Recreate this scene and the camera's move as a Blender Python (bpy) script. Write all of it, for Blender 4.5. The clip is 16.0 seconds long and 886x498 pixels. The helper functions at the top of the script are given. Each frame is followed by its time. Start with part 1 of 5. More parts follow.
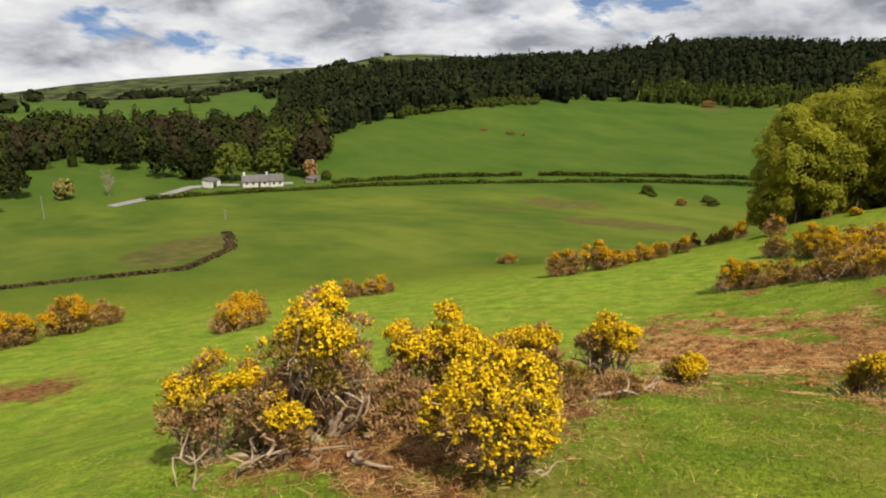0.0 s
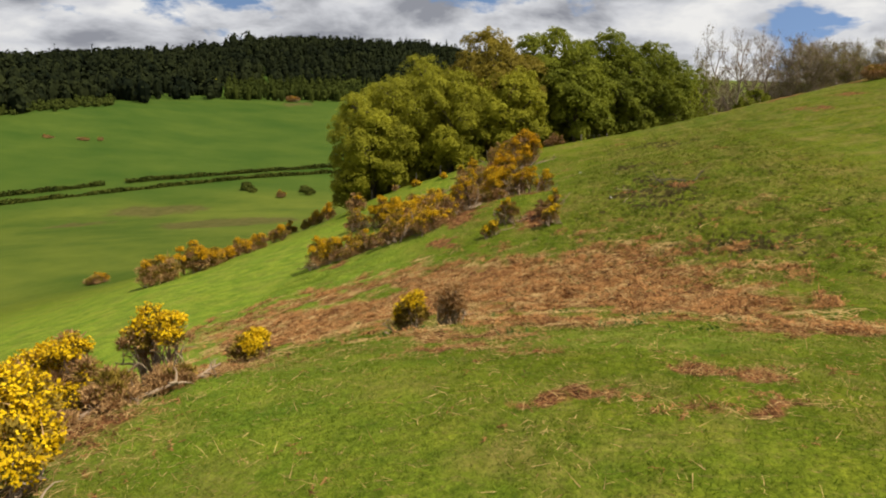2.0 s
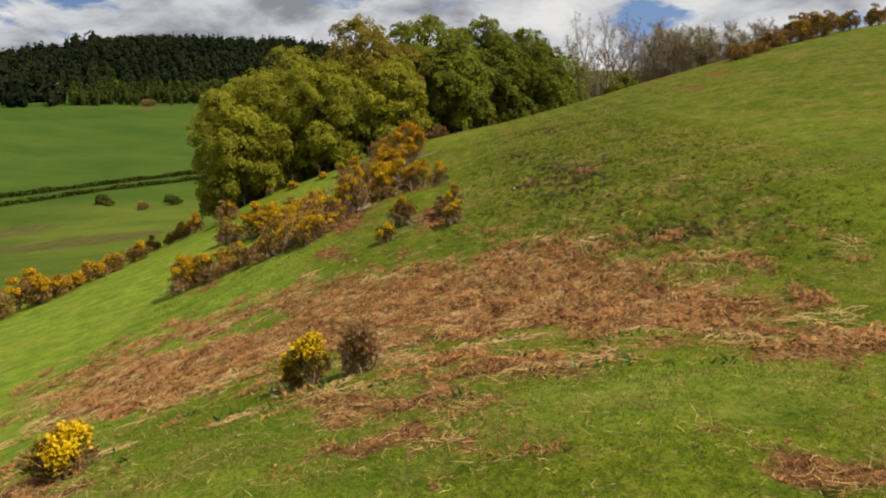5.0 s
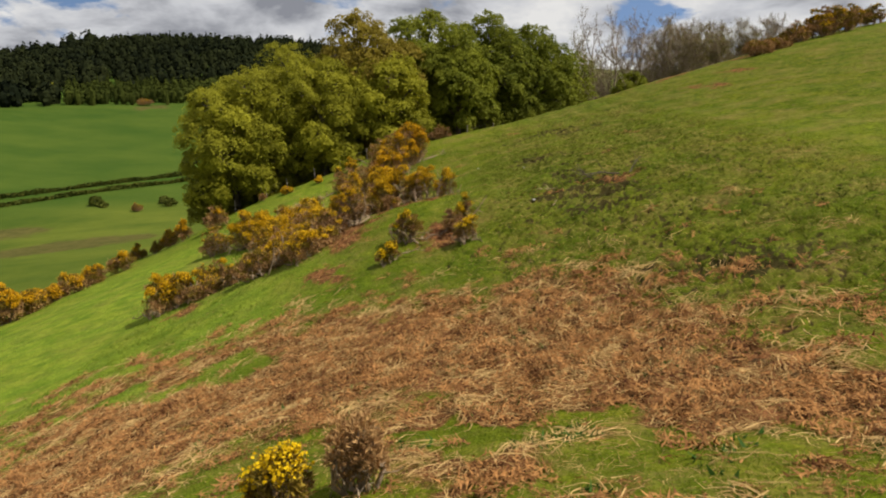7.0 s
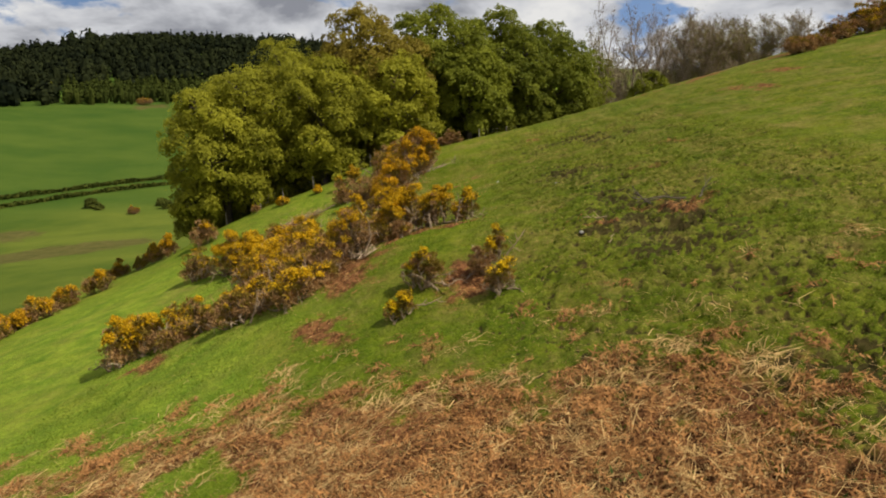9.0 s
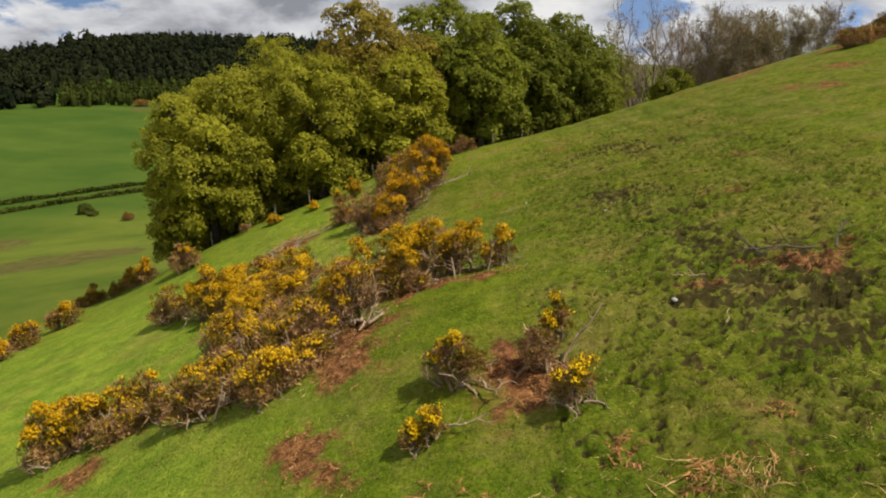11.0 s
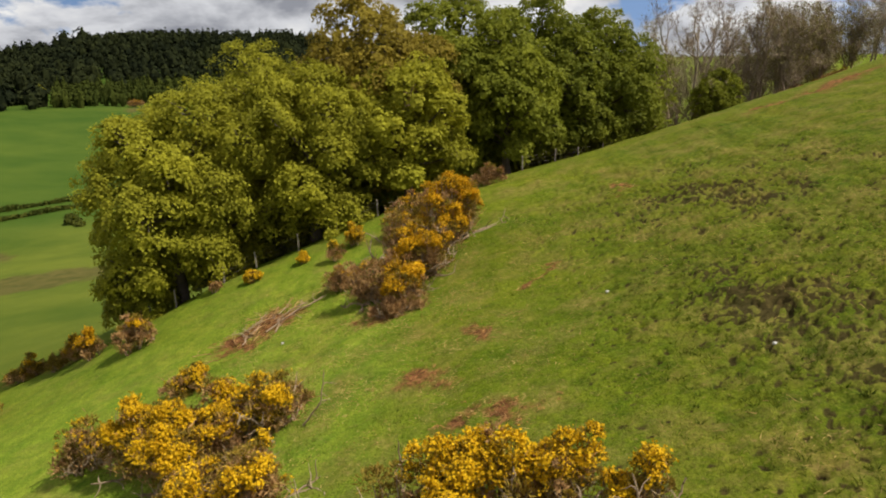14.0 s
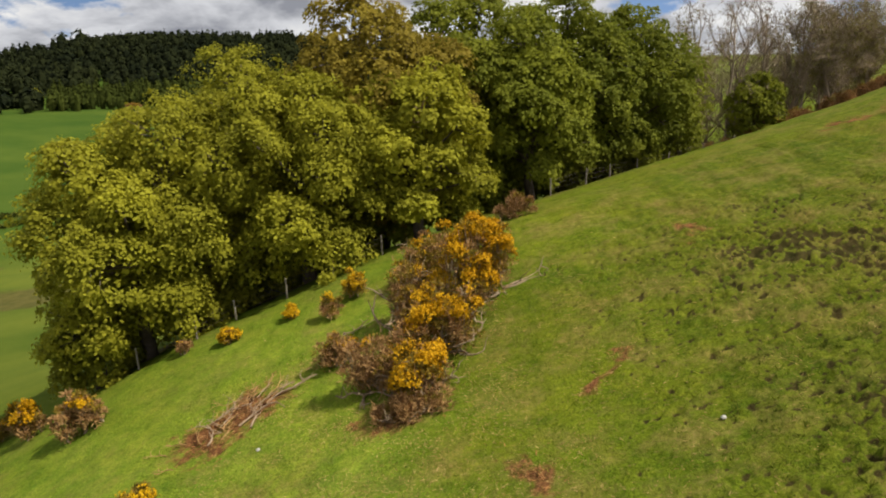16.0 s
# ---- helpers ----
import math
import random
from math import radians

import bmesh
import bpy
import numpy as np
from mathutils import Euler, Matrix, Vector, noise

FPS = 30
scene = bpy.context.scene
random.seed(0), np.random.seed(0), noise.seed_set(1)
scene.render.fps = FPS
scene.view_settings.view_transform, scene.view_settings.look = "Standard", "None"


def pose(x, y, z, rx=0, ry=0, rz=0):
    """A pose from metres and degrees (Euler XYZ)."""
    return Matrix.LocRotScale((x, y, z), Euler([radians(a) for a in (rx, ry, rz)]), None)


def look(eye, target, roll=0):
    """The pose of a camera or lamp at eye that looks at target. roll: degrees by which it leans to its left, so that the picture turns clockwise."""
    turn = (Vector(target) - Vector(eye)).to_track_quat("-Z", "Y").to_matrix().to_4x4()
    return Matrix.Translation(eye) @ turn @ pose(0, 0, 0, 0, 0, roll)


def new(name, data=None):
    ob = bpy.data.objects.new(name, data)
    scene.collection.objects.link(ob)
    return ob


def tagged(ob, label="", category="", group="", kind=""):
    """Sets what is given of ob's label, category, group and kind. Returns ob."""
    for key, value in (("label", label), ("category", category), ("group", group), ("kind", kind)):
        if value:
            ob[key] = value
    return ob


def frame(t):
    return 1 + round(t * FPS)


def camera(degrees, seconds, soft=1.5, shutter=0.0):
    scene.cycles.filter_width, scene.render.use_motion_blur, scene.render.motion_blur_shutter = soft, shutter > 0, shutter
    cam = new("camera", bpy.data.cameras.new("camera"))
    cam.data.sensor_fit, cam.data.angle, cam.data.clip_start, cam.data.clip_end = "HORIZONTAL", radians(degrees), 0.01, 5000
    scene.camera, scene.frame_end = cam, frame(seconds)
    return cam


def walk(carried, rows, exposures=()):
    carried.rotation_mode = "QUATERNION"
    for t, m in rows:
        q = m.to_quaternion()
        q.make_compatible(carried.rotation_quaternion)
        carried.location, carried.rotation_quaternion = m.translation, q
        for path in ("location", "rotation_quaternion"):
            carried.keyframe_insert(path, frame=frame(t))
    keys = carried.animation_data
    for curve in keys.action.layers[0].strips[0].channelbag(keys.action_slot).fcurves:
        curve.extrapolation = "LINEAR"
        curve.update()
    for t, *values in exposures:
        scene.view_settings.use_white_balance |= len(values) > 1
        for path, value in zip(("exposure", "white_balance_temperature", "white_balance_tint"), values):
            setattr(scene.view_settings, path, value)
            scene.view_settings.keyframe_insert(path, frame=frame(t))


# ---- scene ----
cam = camera(69.03, 16.0, 2.0)
PATH = [
    (0, (0.268, -7.757, 11.375), (-6.553, -1.014, 8.545), 1.51),
    (0.5, (0.550, -7.707, 11.149), (-5.971, -0.681, 8.300), 2.02),
    (1, (1.000, -7.590, 11.262), (-4.675, 0.138, 8.410), 1.60),
    (1.5, (1.263, -7.468, 10.970), (-2.479, 1.404, 8.273), 2.46),
    (2, (1.460, -6.670, 10.852), (-0.330, 2.800, 8.140), 1.52),
    (2.5, (1.332, -5.436, 10.608), (0.925, 4.177, 7.882), 0.60),
    (3, (1.027, -4.156, 10.192), (1.221, 5.466, 7.478), -0.02),
    (3.5, (0.776, -3.726, 10.047), (0.987, 5.903, 7.356), 0.23),
    (4, (0.593, -3.425, 10.183), (0.638, 6.194, 7.451), 0.07),
    (6.5, (-0.036, 0.469, 9.940), (-0.032, 10.086, 7.197), -0.01),
    (7, (-0.178, 1.821, 9.912), (-0.145, 11.435, 7.161), -0.09),
    (7.5, (-0.352, 3.230, 9.932), (-0.315, 12.841, 7.172), -0.02),
    (8, (-0.560, 4.716, 9.943), (-0.536, 14.326, 7.175), 0.04),
    (8.5, (-0.768, 6.322, 9.879), (-0.758, 15.932, 7.113), 0.04),
    (11, (-1.840, 15.049, 9.943), (-1.873, 24.650, 7.148), -0.61),
    (11.5, (-2.054, 17.009, 10.221), (-2.098, 26.603, 7.400), -0.67),
    (12, (-2.254, 18.919, 10.412), (-2.314, 28.508, 7.576), -0.83),
    (12.5, (-2.525, 20.875, 10.564), (-2.590, 30.461, 7.718), -0.95),
    (13, (-2.809, 23.037, 10.664), (-2.877, 32.619, 7.806), -1.06),
    (13.5, (-3.037, 25.060, 10.774), (-3.107, 34.641, 7.911), -1.09),
    (14, (-3.286, 27.133, 10.948), (-3.350, 36.711, 8.073), -1.22),
    (14.5, (-3.477, 29.361, 11.011), (-3.552, 38.940, 8.142), -1.24),
    (15, (-3.722, 31.660, 11.098), (-3.803, 41.240, 8.231), -1.27),
    (15.5, (-3.982, 33.581, 11.240), (-4.073, 43.157, 8.361), -1.39),
    (16, (-4.202, 35.192, 11.340), (-4.295, 44.770, 8.469), -1.47),
]
walk(cam, [(t, look(eye, target, roll)) for t, eye, target, roll in PATH], [(0, 0.08), (1.5, 0.04), (3, -0.12), (8.5, -0.14), (11, -0.04), (16, 0.02)])


# ---------------------------------------------------------------- sky and sun
SUN_WAY = Vector((0.84, -0.12, 1.30)).normalized()  # towards the sun
world = bpy.data.worlds.new("sky")
scene.world = world
world.use_nodes = True
wn, wl = world.node_tree.nodes, world.node_tree.links
wn.clear()


def wnode(kind, **values):
    n = wn.new(kind)
    for key, v in values.items():
        n.inputs[key].default_value = v
    return n


sky = wn.new("ShaderNodeTexSky")
sky.sky_type, sky.sun_disc = "NISHITA", False
sky.sun_elevation = math.asin(SUN_WAY.z)
sky.sun_rotation = math.atan2(SUN_WAY.x, SUN_WAY.y)
sky.dust_density, sky.ozone_density = 0.6, 1.6
coord = wn.new("ShaderNodeTexCoord")


# heaped clouds with flat bases, wider than they are high
flat = wn.new("ShaderNodeVectorMath")
flat.operation = "MULTIPLY"
flat.inputs[1].default_value = (1.0, 1.0, 2.6)
wl.new(coord.outputs["Generated"], flat.inputs[0])
billow = wnode("ShaderNodeTexNoise", Scale=6.0, Detail=10.0, Roughness=0.55, Lacunarity=2.1, Distortion=0.15)
wl.new(flat.outputs[0], billow.inputs["Vector"])
cover = wn.new("ShaderNodeValToRGB")
cover.color_ramp.elements[0].position, cover.color_ramp.elements[1].position = 0.37, 0.44
wl.new(billow.outputs["Fac"], cover.inputs[0])
shift = wn.new("ShaderNodeVectorMath")
shift.operation = "ADD"
shift.inputs[1].default_value = (0.06, -0.03, 0.16)
wl.new(flat.outputs[0], shift.inputs[0])
under = wnode("ShaderNodeTexNoise", Scale=6.0, Detail=9.0, Roughness=0.55, Distortion=0.2)
wl.new(shift.outputs[0], under.inputs["Vector"])
shade = wn.new("ShaderNodeValToRGB")
ramp = shade.color_ramp
ramp.elements[0].position, ramp.elements[0].color = 0.36, (1.0, 0.99, 0.97, 1)
ramp.elements[1].position, ramp.elements[1].color = 0.62, (0.33, 0.342, 0.385, 1)
mid = ramp.elements.new(0.48)
mid.color = (0.74, 0.75, 0.785, 1)
wl.new(under.outputs["Fac"], shade.inputs[0])
sky_light, cloud_light = wnode("ShaderNodeBackground", Strength=0.14), wnode("ShaderNodeBackground", Strength=0.86)
tilt = wn.new("ShaderNodeVectorMath")  # the haze near the ground is hidden by the clouds
tilt.operation = "ADD"
tilt.inputs[1].default_value = (0.0, 0.0, 0.35)
wl.new(coord.outputs["Generated"], tilt.inputs[0])
wl.new(tilt.outputs[0], sky.inputs[0])
wl.new(sky.outputs[0], sky_light.inputs[0])
wl.new(shade.outputs[0], cloud_light.inputs[0])
blend = wn.new("ShaderNodeMixShader")
wl.new(cover.outputs[0], blend.inputs[0])
wl.new(sky_light.outputs[0], blend.inputs[1])
wl.new(cloud_light.outputs[0], blend.inputs[2])
world_out = wn.new("ShaderNodeOutputWorld")
wl.new(blend.outputs[0], world_out.inputs[0])

sun = new("sun", bpy.data.lights.new("sun", "SUN"))
sun.data.energy, sun.data.angle, sun.data.color = 5.7, radians(0.55), (1.0, 0.93, 0.80)
sun.matrix_world = look((0, 0, 60), Vector((0, 0, 60)) - SUN_WAY)


# ---------------------------------------------------------------- lie of the land
def soft_step(v, a, b):
    s = np.clip((v - a) / (b - a), 0, 1)
    return s * s * (3 - 2 * s)


def hillside(x, y):
    """The pasture slope that the camera crosses: falls to the left, a knoll at the start, a ridge on the right."""
    u, v = x / 30, (y - 40) / 30
    z = 1.935 + 8.43 * u - 0.94 * v - 1.17 * u * u + 1.426 * u * v - 0.095 * v * v - 0.419 * u**3 + 0.213 * u * u * v
    z = z + 3.82 * np.exp(-(((x + 3) / 17) ** 2 + ((y + 5) / 15) ** 2) ** 1.5)
    z = z + 0.64 * np.exp(-(((x - 9) / 9) ** 2) - ((y - 33) / 12) ** 2)
    z = z - 0.72 * np.exp(-(((x + 17) / 10) ** 2) - ((y - 30) / 14) ** 2)
    z = z - 1.72 * np.exp(-(((x - 20) / 16) ** 2) - ((y - 104) / 16) ** 2)
    z = z + 1.12 * np.exp(-(((x + 20) / 7) ** 2) - ((y - 66) / 7) ** 2)
    z = z + 1.94 * np.exp(-(((x + 7) / 13) ** 2) - ((y - 71) / 9) ** 2)
    z = z + 1.25 * np.exp(-(((x + 4.0) / 7) ** 2) - ((y - 34.0) / 6.5) ** 2)
    z = z + 1.5 * np.exp(-(((x - 52) / 25) ** 2) - ((y - 86) / 28) ** 2)
    return z


def wood_edge(az):
    """How far off the upper field ends at the wood, by bearing."""
    return np.interp(az, [-75, -60, -56, -50, -43, -36, -32, -26, -20, -5, 20], [330, 325, 345, 395, 430, 450, 485, 480, 468, 455, 440])


def countryside(x, y):
    """The valley beyond: floor, upper field, wooded hill and the low plain in the distance, by bearing and distance."""
    r, az = np.hypot(x, y), np.degrees(np.arctan2(x, y))
    floor_z = -40.0 + 3 * np.sin(x / 75.0) * np.sin(y / 60.0 + 1)
    edge = wood_edge(az)
    crest = np.interp(az, [-100, -72, -65, -57, -50, -43, -36, -32, -28, -22, -14, -8, 60], [-46, -46, -40, -26, -8, 1, 8, 13, 22, 27, 26, 14, 10])
    field_top = np.interp(az, [-80, -62, -57, -50, -36, -18, 0, 60], [-40, -38, -31, -23, -15.5, -14, -14, -10])
    z = -22 + (floor_z + 22) * soft_step(r, 90, 250)
    z = z + (field_top - floor_z) * np.clip((r - 262) / (edge - 262), 0, 1) ** 1.15
    z = z + (crest - field_top) * soft_step(r, edge, 800)
    horizon = np.interp(az, [-100, -82, -75, -69, -62, -54, -46, 0, 90], [-4.5, -4.05, -3.0, -2.35, -1.5, -0.9, -0.5, -0.3, -0.3])
    plain = 10 + 4200 * np.tan(np.radians(horizon))
    z = z + (plain - crest) * soft_step(r, 830, 1700) * 0.45 + (plain - crest) * 0.55 * np.clip((r - 900) / 3300, 0, 1.3)
    z = z + 42 * np.exp(-(((az + 50) / 9) ** 2) - ((r - 1500) / 330) ** 2)
    return z


def land(x, y):
    x, y = np.asarray(x, float), np.asarray(y, float)
    r, az = np.hypot(x, y), np.degrees(np.arctan2(x, y))
    far = soft_step(r, 75, 150) * soft_step(-az, -40, 5)
    cx, cy = np.clip(x, -95, 62), np.clip(y, -26, 140)
    near = hillside(cx, cy) - 0.10 * np.hypot(x - cx, y - cy)
    near = np.maximum(near, -46)
    return near * (1 - far) + countryside(x, y) * far


# ---------------------------------------------------------------- materials
def material(name, dark, light, scale=3.0, rough=0.8, bump=0.0, island=0.6, thin=0.0, fine=0.0, gloss=0.08):
    """A weathered natural surface: two scales of noise and a change from piece to piece, between two colours."""
    m = bpy.data.materials.new(name)
    m.use_nodes = True
    n, l = m.node_tree.nodes, m.node_tree.links
    body = n["Principled BSDF"]
    body.inputs["Roughness"].default_value = rough
    body.inputs["Specular IOR Level"].default_value = gloss
    at = n.new("ShaderNodeTexCoord")
    big = n.new("ShaderNodeTexNoise")
    big.inputs["Scale"].default_value, big.inputs["Detail"].default_value = scale, 4
    l.new(at.outputs["Object"], big.inputs["Vector"])
    geo, info = n.new("ShaderNodeNewGeometry"), n.new("ShaderNodeObjectInfo")
    mixed = n.new("ShaderNodeMath")
    mixed.operation = "MULTIPLY_ADD"
    l.new(geo.outputs["Random Per Island"], mixed.inputs[0])
    mixed.inputs[1].default_value = island
    scaled = n.new("ShaderNodeMath")
    scaled.operation = "MULTIPLY_ADD"
    l.new(big.outputs["Fac"], scaled.inputs[0])
    scaled.inputs[1].default_value, scaled.inputs[2].default_value = 1.2, -0.15 - island * 0.5
    l.new(scaled.outputs[0], mixed.inputs[2])
    per = n.new("ShaderNodeMath")
    per.operation = "MULTIPLY_ADD"
    l.new(info.outputs["Random"], per.inputs[0])
    per.inputs[1].default_value = 0.22
    l.new(mixed.outputs[0], per.inputs[2])
    ramp = n.new("ShaderNodeValToRGB")
    ramp.color_ramp.elements[0].color, ramp.color_ramp.elements[1].color = (*dark, 1), (*light, 1)
    ramp.color_ramp.elements[0].position, ramp.color_ramp.elements[1].position = 0.12, 0.95
    l.new(per.outputs[0], ramp.inputs[0])
    l.new(ramp.outputs[0], body.inputs["Base Color"])
    if bump:
        small = n.new("ShaderNodeTexNoise")
        small.inputs["Scale"].default_value, small.inputs["Detail"].default_value = fine or scale * 9, 5
        l.new(at.outputs["Object"], small.inputs["Vector"])
        b = n.new("ShaderNodeBump")
        b.inputs["Strength"].default_value, b.inputs["Distance"].default_value = bump, 0.05
        l.new(small.outputs["Fac"], b.inputs["Height"])
        l.new(b.outputs[0], body.inputs["Normal"])
    if thin:
        through_leaf, mix = n.new("ShaderNodeBsdfTranslucent"), n.new("ShaderNodeMixShader")
        mix.inputs[0].default_value = thin
        l.new(ramp.outputs[0], through_leaf.inputs[0])
        l.new(body.outputs[0], mix.inputs[1])
        l.new(through_leaf.outputs[0], mix.inputs[2])
        l.new(mix.outputs[0], n["Material Output"].inputs["Surface"])
    return m


M_OAK = material("oak_leaf", (0.104, 0.108, 0.009), (0.430, 0.410, 0.033), 0.30, 0.7, island=0.25, thin=0.42, gloss=0.1)
M_OAK_BROWN = material("opening_oak_leaf", (0.140, 0.105, 0.014), (0.40, 0.315, 0.040), 0.30, 0.7, island=0.3, thin=0.42, gloss=0.1)
M_GREEN = material("sycamore_leaf", (0.075, 0.096, 0.010), (0.29, 0.305, 0.027), 0.30, 0.7, island=0.25, thin=0.42, gloss=0.1)
M_SPRING = material("young_leaf", (0.14, 0.13, 0.03), (0.33, 0.29, 0.08), 0.4, 0.65, island=0.7, thin=0.25)
M_GARDEN = material("garden_leaf", (0.045, 0.065, 0.008), (0.140, 0.165, 0.020), 0.2, 0.8, island=0.4, thin=0.2)
M_BARK = material("grey_brown_bark", (0.05, 0.04, 0.03), (0.16, 0.13, 0.10), 2.5, 0.9, 0.6, 0.3)
M_TWIG = material("bare_twig", (0.16, 0.115, 0.080), (0.42, 0.33, 0.245), 1.5, 0.9, 0.3, 0.6)
M_FLOWER = material("gorse_flower", (0.42, 0.245, 0.003), (0.86, 0.585, 0.010), 2.0, 0.55, island=0.4, thin=0.2)
M_FLOWER_MID = material("golden_gorse_flower", (0.40, 0.215, 0.004), (0.76, 0.48, 0.012), 1.6, 0.6, island=0.5, thin=0.2)
M_FLOWER_OLD = material("fading_gorse_flower", (0.38, 0.18, 0.004), (0.72, 0.42, 0.010), 1.2, 0.6, island=0.4, thin=0.2)
M_SPINE = material("gorse_spine", (0.085, 0.064, 0.010), (0.37, 0.255, 0.040), 1.6, 0.7, island=0.7, thin=0.1)
M_DRY = material("dry_gorse", (0.15, 0.076, 0.030), (0.55, 0.335, 0.140), 1.6, 0.85, island=0.7, thin=0.1)
M_STEM = material("gorse_stem", (0.11, 0.070, 0.042), (0.44, 0.335, 0.225), 4.0, 0.85, 0.5, 0.5)
M_DEADWOOD = material("bleached_deadwood", (0.17, 0.108, 0.062), (0.45, 0.335, 0.225), 3.0, 0.85, 0.6, 0.3)
M_BRACKEN = material("dead_bracken", (0.066, 0.020, 0.010), (0.47, 0.235, 0.082), 1.2, 0.85, island=0.8, thin=0.15)
M_STRAW = material("dry_grass", (0.30, 0.178, 0.066), (0.68, 0.465, 0.195), 2.0, 0.8, island=0.8, thin=0.2)
M_BLADE = material("grass_blade", (0.066, 0.112, 0.008), (0.215, 0.255, 0.022), 0.5, 0.6, island=0.8, thin=0.45)
M_TUSSOCK = material("tussock_grass", (0.030, 0.060, 0.006), (0.190, 0.205, 0.022), 0.6, 0.7, island=0.7, thin=0.25)
M_WEED = material("nettle_leaf", (0.03, 0.08, 0.012), (0.08, 0.16, 0.03), 2.0, 0.6, island=0.6, thin=0.2)
# far-wood colours: cloud shade over the woods is put into these four
M_CONIFER = material("conifer_needles_cloud_shade", (0.006, 0.009, 0.005), (0.026, 0.031, 0.010), 0.02, 0.95, island=0.45, gloss=0.03)
M_BROADLEAF = material("far_wood_leaf_cloud_shade", (0.007, 0.011, 0.004), (0.034, 0.038, 0.010), 0.05, 0.95, island=0.4, gloss=0.03)
M_YOUNGWOOD = material("young_plantation_cloud_shade", (0.016, 0.024, 0.005), (0.052, 0.062, 0.011), 0.03, 0.95, island=0.4, gloss=0.03)
M_BROWNWOOD = material("budding_wood_cloud_shade", (0.014, 0.011, 0.006), (0.052, 0.041, 0.018), 0.05, 0.95, island=0.4, gloss=0.03)
M_RUSH = material("brown_rush", (0.030, 0.024, 0.011), (0.095, 0.070, 0.030), 0.1, 0.95, island=0.5, gloss=0.03)
M_HEDGE = material("hedge_leaf", (0.026, 0.036, 0.006), (0.090, 0.098, 0.016), 0.2, 0.9, island=0.6, gloss=0.05)
M_STONE = material("pale_stone", (0.26, 0.24, 0.21), (0.52, 0.50, 0.45), 6.0, 0.9, 0.5, 0.2)
M_POST = material("weathered_post", (0.16, 0.13, 0.10), (0.36, 0.31, 0.25), 5.0, 0.9, 0.5, 0.2)
M_WIRE = material("rusted_wire", (0.06, 0.05, 0.045), (0.12, 0.10, 0.09), 5.0, 0.5, 0, 0.1)
M_RENDER = material("whitewashed_wall", (0.50, 0.47, 0.42), (0.70, 0.68, 0.63), 0.7, 0.9, 0.2, 0.1)
M_SLATE = material("slate_roof", (0.075, 0.065, 0.062), (0.15, 0.135, 0.125), 0.8, 0.7, 0.4, 0.2)
M_GLASS_AND_SHADE = material("window_glass_and_doorway_shade", (0.02, 0.022, 0.025), (0.05, 0.05, 0.055), 1.0, 0.1, 0, 0.0, gloss=0.6)
M_DOOR = material("painted_door", (0.10, 0.06, 0.04), (0.16, 0.10, 0.07), 2.0, 0.6, 0.1, 0.1)
M_ROAD = material("lane_gravel", (0.17, 0.16, 0.145), (0.27, 0.255, 0.23), 0.3, 0.9, 0.3, 0.0)


